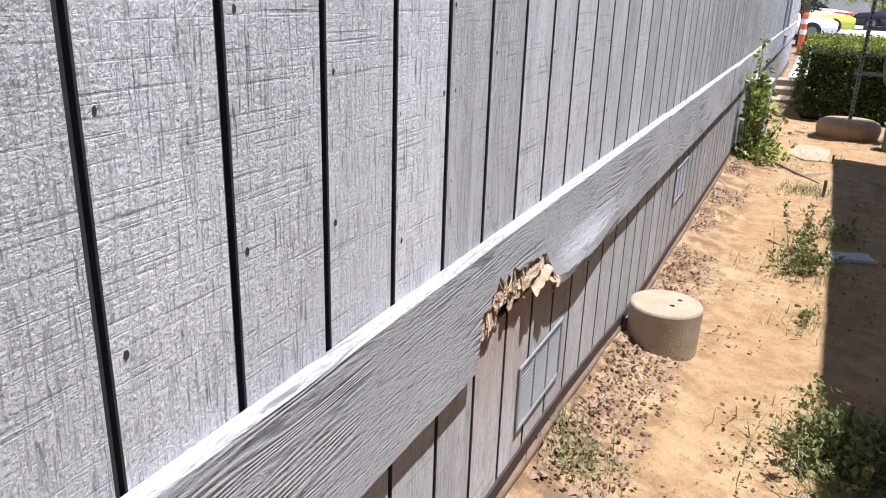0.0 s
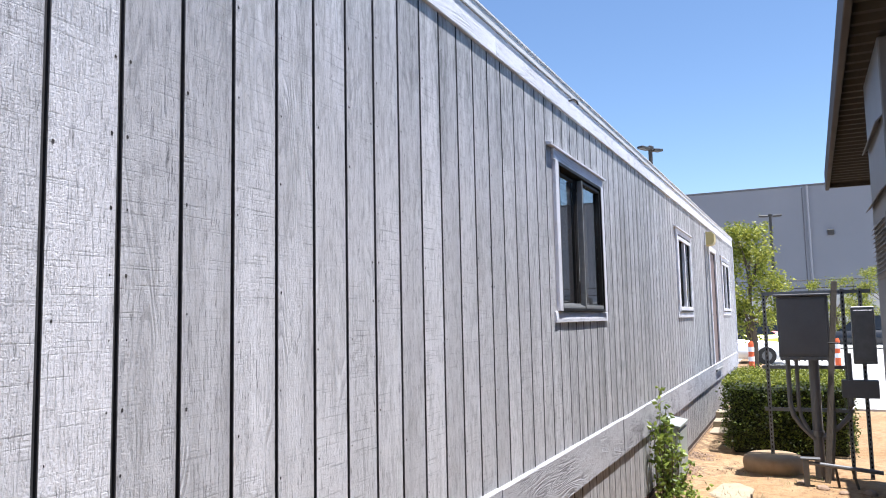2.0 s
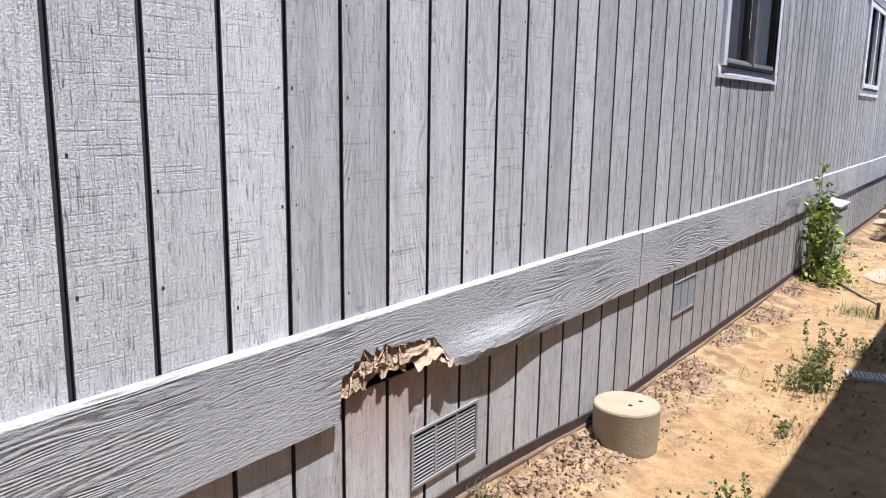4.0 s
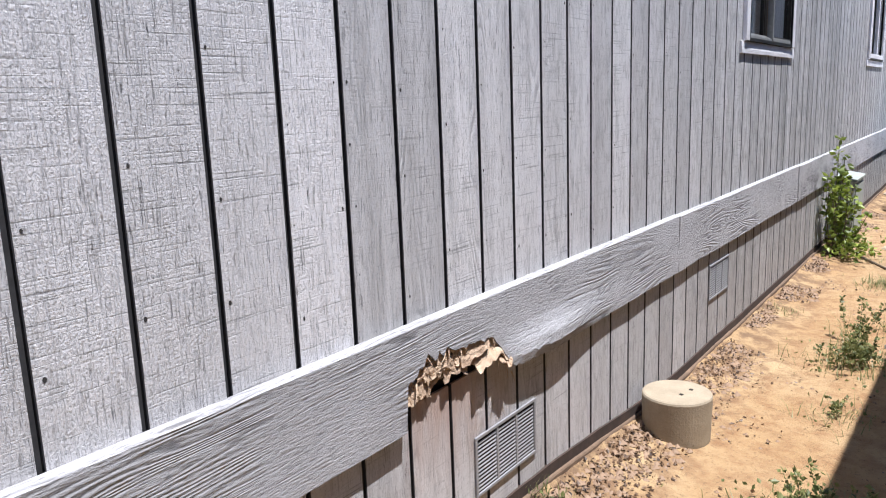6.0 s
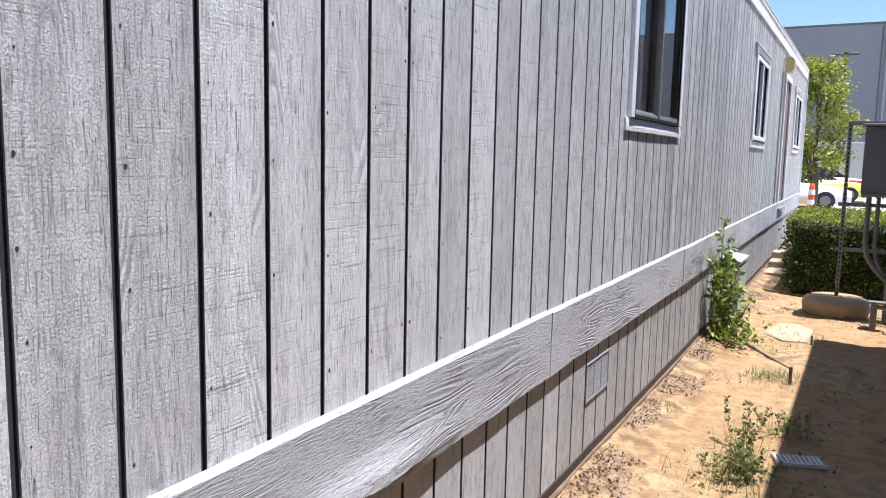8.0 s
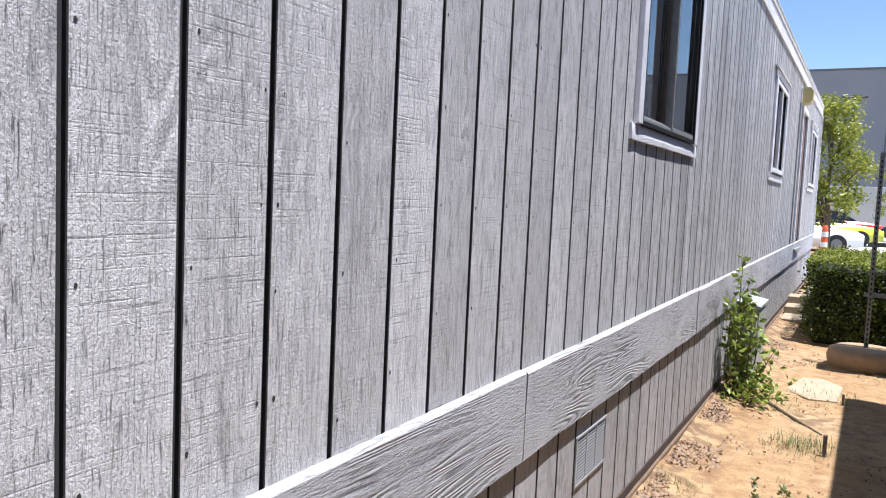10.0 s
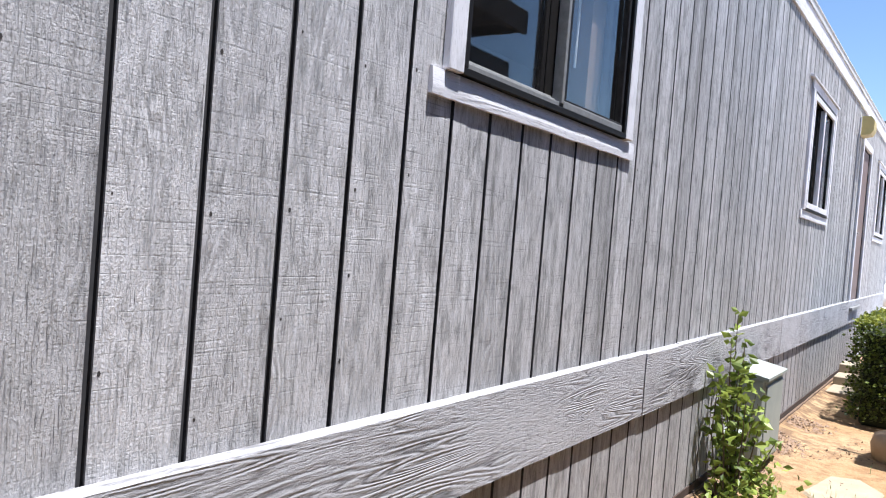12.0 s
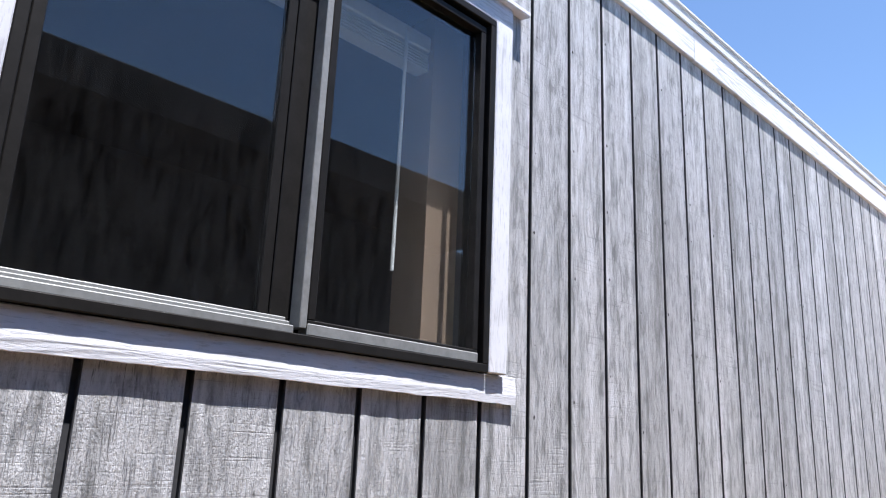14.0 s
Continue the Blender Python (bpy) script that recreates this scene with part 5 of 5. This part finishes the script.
def car(x, y, turn, paint, label, length=4.5, height=1.45):
    root = thing("car", label, "car", (x, y, -0.095), "parked cars")
    m = pose(x, y, -0.095, 0, 0, turn)
    hl, w = length / 2, 0.88

    def shell(outline, half, top_in):
        bm = bmesh.new()
        sides = []
        for s in (-1, 1):
            sides.append([bm.verts.new((px, s * (half - (top_in if pz > 0.95 else 0.0)), pz)) for px, pz in outline])
        n = len(outline)
        for i in range(n):
            bm.faces.new((sides[0][i], sides[0][(i + 1) % n], sides[1][(i + 1) % n], sides[1][i]))
        bm.faces.new(sides[0][::-1])
        bm.faces.new(sides[1])
        bmesh.ops.recalc_face_normals(bm, faces=bm.faces[:])
        bmesh.ops.bevel(bm, geom=[e for e in bm.edges if abs(e.verts[0].co.y - e.verts[1].co.y) < 0.4], offset=0.05, segments=2, affect='EDGES')
        bmesh.ops.transform(bm, matrix=m, verts=bm.verts[:])
        return bm

    body = [(-hl, 0.28), (-hl, 0.75), (-hl + 0.1, 0.92), (-hl * 0.45, 0.95), (hl * 0.35, 0.93), (hl * 0.9, 0.80), (hl, 0.66), (hl, 0.30), (hl * 0.9, 0.22), (-hl * 0.9, 0.22)]
    cabin = [(-hl * 0.92, 0.93), (-hl * 0.62, height - 0.04), (-hl * 0.2, height), (hl * 0.05, height - 0.04), (hl * 0.42, 0.93)]
    part("body", shell(body, w, 0.03), paint, root, smooth=True)
    part("cabin", shell(cabin, w - 0.06, 0.16), M_CARGLASS, root, "dark tinted glass")
    roof = [(-hl * 0.66, height - 0.05), (-hl * 0.2, height + 0.012), (hl * 0.03, height - 0.02), (-hl * 0.2, height - 0.06)]
    part("roof", shell(roof, w - 0.1, 0.12), paint, root)
    for px in (-hl * 0.62, hl * 0.62):
        for s in (-1, 1):
            bm = bmesh.new()
            bmesh.ops.create_cone(bm, cap_ends=True, segments=24, radius1=0.33, radius2=0.33, depth=0.22)
            bmesh.ops.transform(bm, matrix=m @ pose(px, s * (w - 0.08), 0.33, 90, 0, 0), verts=bm.verts[:])
            wheel = part("wheel", bm, M_TYRE, root)
            bm = bmesh.new()
            bmesh.ops.create_cone(bm, cap_ends=True, segments=16, radius1=0.2, radius2=0.18, depth=0.235)
            bmesh.ops.transform(bm, matrix=m @ pose(px, s * (w - 0.08), 0.33, 90, 0, 0), verts=bm.verts[:])
            part("rim", bm, M_GALV, wheel)
    for s in (-1, 1):
        bm = box(hl - 0.12, hl + 0.005, s * 0.6 - 0.16, s * 0.6 + 0.16, 0.58, 0.70, 0.02)
        bmesh.ops.transform(bm, matrix=m, verts=bm.verts[:])
        part("headlight", bm, M_WHITE, root)


def paint(name, c):
    return material(name, c, 0.25, 0.1)


P_WHITE, P_YELLOW, P_RED, P_DARK = paint("white_car_paint", (0.75, 0.76, 0.78)), paint("yellow_green_car_paint", (0.55, 0.58, 0.08)), paint("red_car_paint", (0.55, 0.03, 0.03)), paint("dark_car_paint", (0.03, 0.033, 0.04))
car(-1.35, 30.0, 12, P_WHITE, "white hatchback parked on the lot")
car(-0.6, 37.0, 8, P_YELLOW, "yellow-green car parked on the lot")
car(-0.3, 45.5, 5, P_RED, "red car parked at the far side of the lot")
car(-4.8, 46.0, 5, P_DARK, "dark car parked at the far side of the lot", 4.8, 1.7)
car(4.2, 44.0, 175, P_DARK, "dark car parked behind the electrical rack", 4.8, 1.7)
car(9.5, 44.5, 175, P_WHITE, "white car parked at the far side of the lot")


def delineator(x, y):
    root = thing("delineator_post", "orange plastic delineator post with white bands", "delineator", (x, y, -0.095), "orange delineators")
    part("base", lathe(x, y, [(0.2, -0.095), (0.2, -0.05), (0.09, -0.02)], 16), M_TYRE, root)
    part("post", lathe(x, y, [(0.085, -0.02), (0.075, 0.95), (0.05, 1.02)], 16), M_ORANGE, root)
    for z in (0.45, 0.72):
        part("band", lathe(x, y, [(0.087, z), (0.085, z + 0.13)], 16), M_WHITE, root)


delineator(0.1, 22.0)
delineator(2.35, 24.0)


def tree(x, y, height, radius, label, seed, count=70):
    rng = random.Random(seed)
    root = thing("tree", label, "tree", (x, y, -0.1))
    trunk = tube([(x, y, -0.2), (x + 0.06, y, height * 0.2), (x - 0.04, y + 0.03, height * 0.42), (x + 0.03, y, height * 0.75)], 0.13, 9, r1=0.03)
    part("trunk", trunk, M_BARK, root)
    crown = bmesh.new()
    for k in range(count):
        a, f = rng.uniform(0, 6.28), rng.uniform(0.22, 1.0)
        rr = radius * math.sqrt(max(0.05, 1 - ((f - 0.55) / 0.5) ** 2)) * rng.uniform(0.45, 1.12)
        tip = Vector((x + rr * math.cos(a), y + rr * math.sin(a), height * f))
        if k < 14:
            b = Vector((x, y, height * max(0.15, f - 0.25)))
            part("limb", tube([b, (b + tip) / 2 + Vector((0, 0, 0.08)), tip], 0.04, 6, r1=0.008), M_BARK, root)
        leaves(crown, tip, 120, (0.17, 0.17, 0.14), 0.11, rng, 0.0)
    part("crown", crown, M_TREELEAF, root)


tree(-0.05, 26.0, 4.75, 0.92, "young parking-lot tree with a loose yellow-green crown", 41)
tree(6.0, 50.0, 4.2, 2.2, "rounded green tree beyond the electrical rack", 42, 60)
tree(3.4, 52.0, 3.9, 1.8, "small green tree at the far side of the lot", 43, 50)


def lot_lamp(x, y, h, turn):
    root = thing("parking_lamp", "tall dark parking-lot lamp with flat heads", "street lamp", (x, y, -0.1), "parking-lot lamps")
    part("base", lathe(x, y, [(0.3, -0.1), (0.3, 0.7), (0.27, 0.75)], 20), M_PAVE, root)
    part("pole", lathe(x, y, [(0.13, 0.75), (0.09, h)], 14), M_POLE, root)
    for s in (-1, 1):
        bm = box(0.15, 0.72, -0.16, 0.16, -0.06, 0.06, 0.02)
        bmesh.ops.transform(bm, matrix=pose(x, y, h, 0, -4, turn + (0 if s > 0 else 180)), verts=bm.verts[:])
        part("lamp_head", bm, M_POLE, root)
    part("cap", lathe(x, y, [(0.16, h), (0.16, h + 0.14), (0.06, h + 0.2)], 12), M_POLE, root)


lot_lamp(-0.1, 54.0, 8.35, 10)
lot_lamp(-4.35, 33.5, 9.35, 60)


def warehouse():
    root = thing("warehouse", "long blue-grey tilt-up concrete warehouse behind the lot", "warehouse", (0, 78, 0))
    y, h = 76.0, 13.6
    xs = [-90, -60, -40, -28, -14, 2.1, 13, 28, 50, 90]
    for a, b in zip(xs, xs[1:]):
        part("wall_panel", box(a + 0.04, b - 0.04, y, y + 0.3, -0.3, h, 0.03), M_WARE, root)
    part("core", box(-89, 89, y + 0.05, y + 40, -0.3, h - 0.1), M_WAREDARK, root)
    part("coping", box(-90, 90, y - 0.08, y + 0.45, h + 0.001, h + 0.16, 0.02), M_WAREDARK, root)
    # dark vent at x = 4; the other two are added
    for x in (4.0, 19.0, -8.0):
        part("wall_light", box(x, x + 0.55, y - 0.22, y - 0.001, 8.9, 9.4, 0.03), M_POLE, root, "dark wall vent")
    part("downpipe", tube([(2.5, y - 0.14, 0.0), (2.5, y - 0.14, h)], 0.12, 8), M_WARE, root)
    fence = thing("fence", "dark pipe fence on a low wall before the warehouse", "fence", (0, 62, 0))
    part("low_wall", box(-40, 40, 62, 62.3, -0.3, 3.1, 0.02), M_PAVE, fence)
    for k in range(17):
        part("post", tube([(-40 + k * 5, 62.15, 3.1), (-40 + k * 5, 62.15, 4.3)], 0.05, 6), M_POLE, fence)
    for z in (4.28, 3.7):
        part("rail", tube([(-40, 62.15, z), (40, 62.15, z)], 0.045, 6), M_POLE, fence)


warehouse()


# ---------------------------------------------------------------- nails and siding pieces
def nails():
    rng = random.Random(77)
    bm = bmesh.new()
    for i in range(-20, 60):
        if any(h[0] - 0.08 < i * PITCH < h[1] + 0.1 for h in HOLES):
            continue
        both = i % 6 == 0
        z = 0.95 + rng.uniform(0, 0.2)
        while z < roof_low(i * PITCH) - 0.1:
            for off in ((0.026, -0.02) if both and rng.random() < 0.5 else (0.024,)):
                y, r = i * PITCH + off + rng.uniform(-0.006, 0.006), rng.uniform(0.0026, 0.0058)
                vs = [bm.verts.new((0.0007, y + r * math.cos(a) * 0.8, z + r * math.sin(a) * rng.uniform(0.9, 1.4))) for a in (0.2, 1.3, 2.3, 3.4, 4.4, 5.4)]
                bm.faces.new(vs)
            z += rng.uniform(0.2, 0.42) if not both else rng.uniform(0.14, 0.22)
    ob = part("nail_marks", bm, M_NAIL, wall, "dark nail heads and small holes")
    tagged(ob, kind="stuff")


nails()
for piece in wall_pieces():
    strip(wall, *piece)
for i in range(-30, 91):
    a, b = i * PITCH + 0.0065 + 0.0, (i + 1) * PITCH - 0.0065 + 0.0
    if b < Y1:
        strip(skirt, a, b, -0.25, 0.642, -0.001, M_SKIRT)
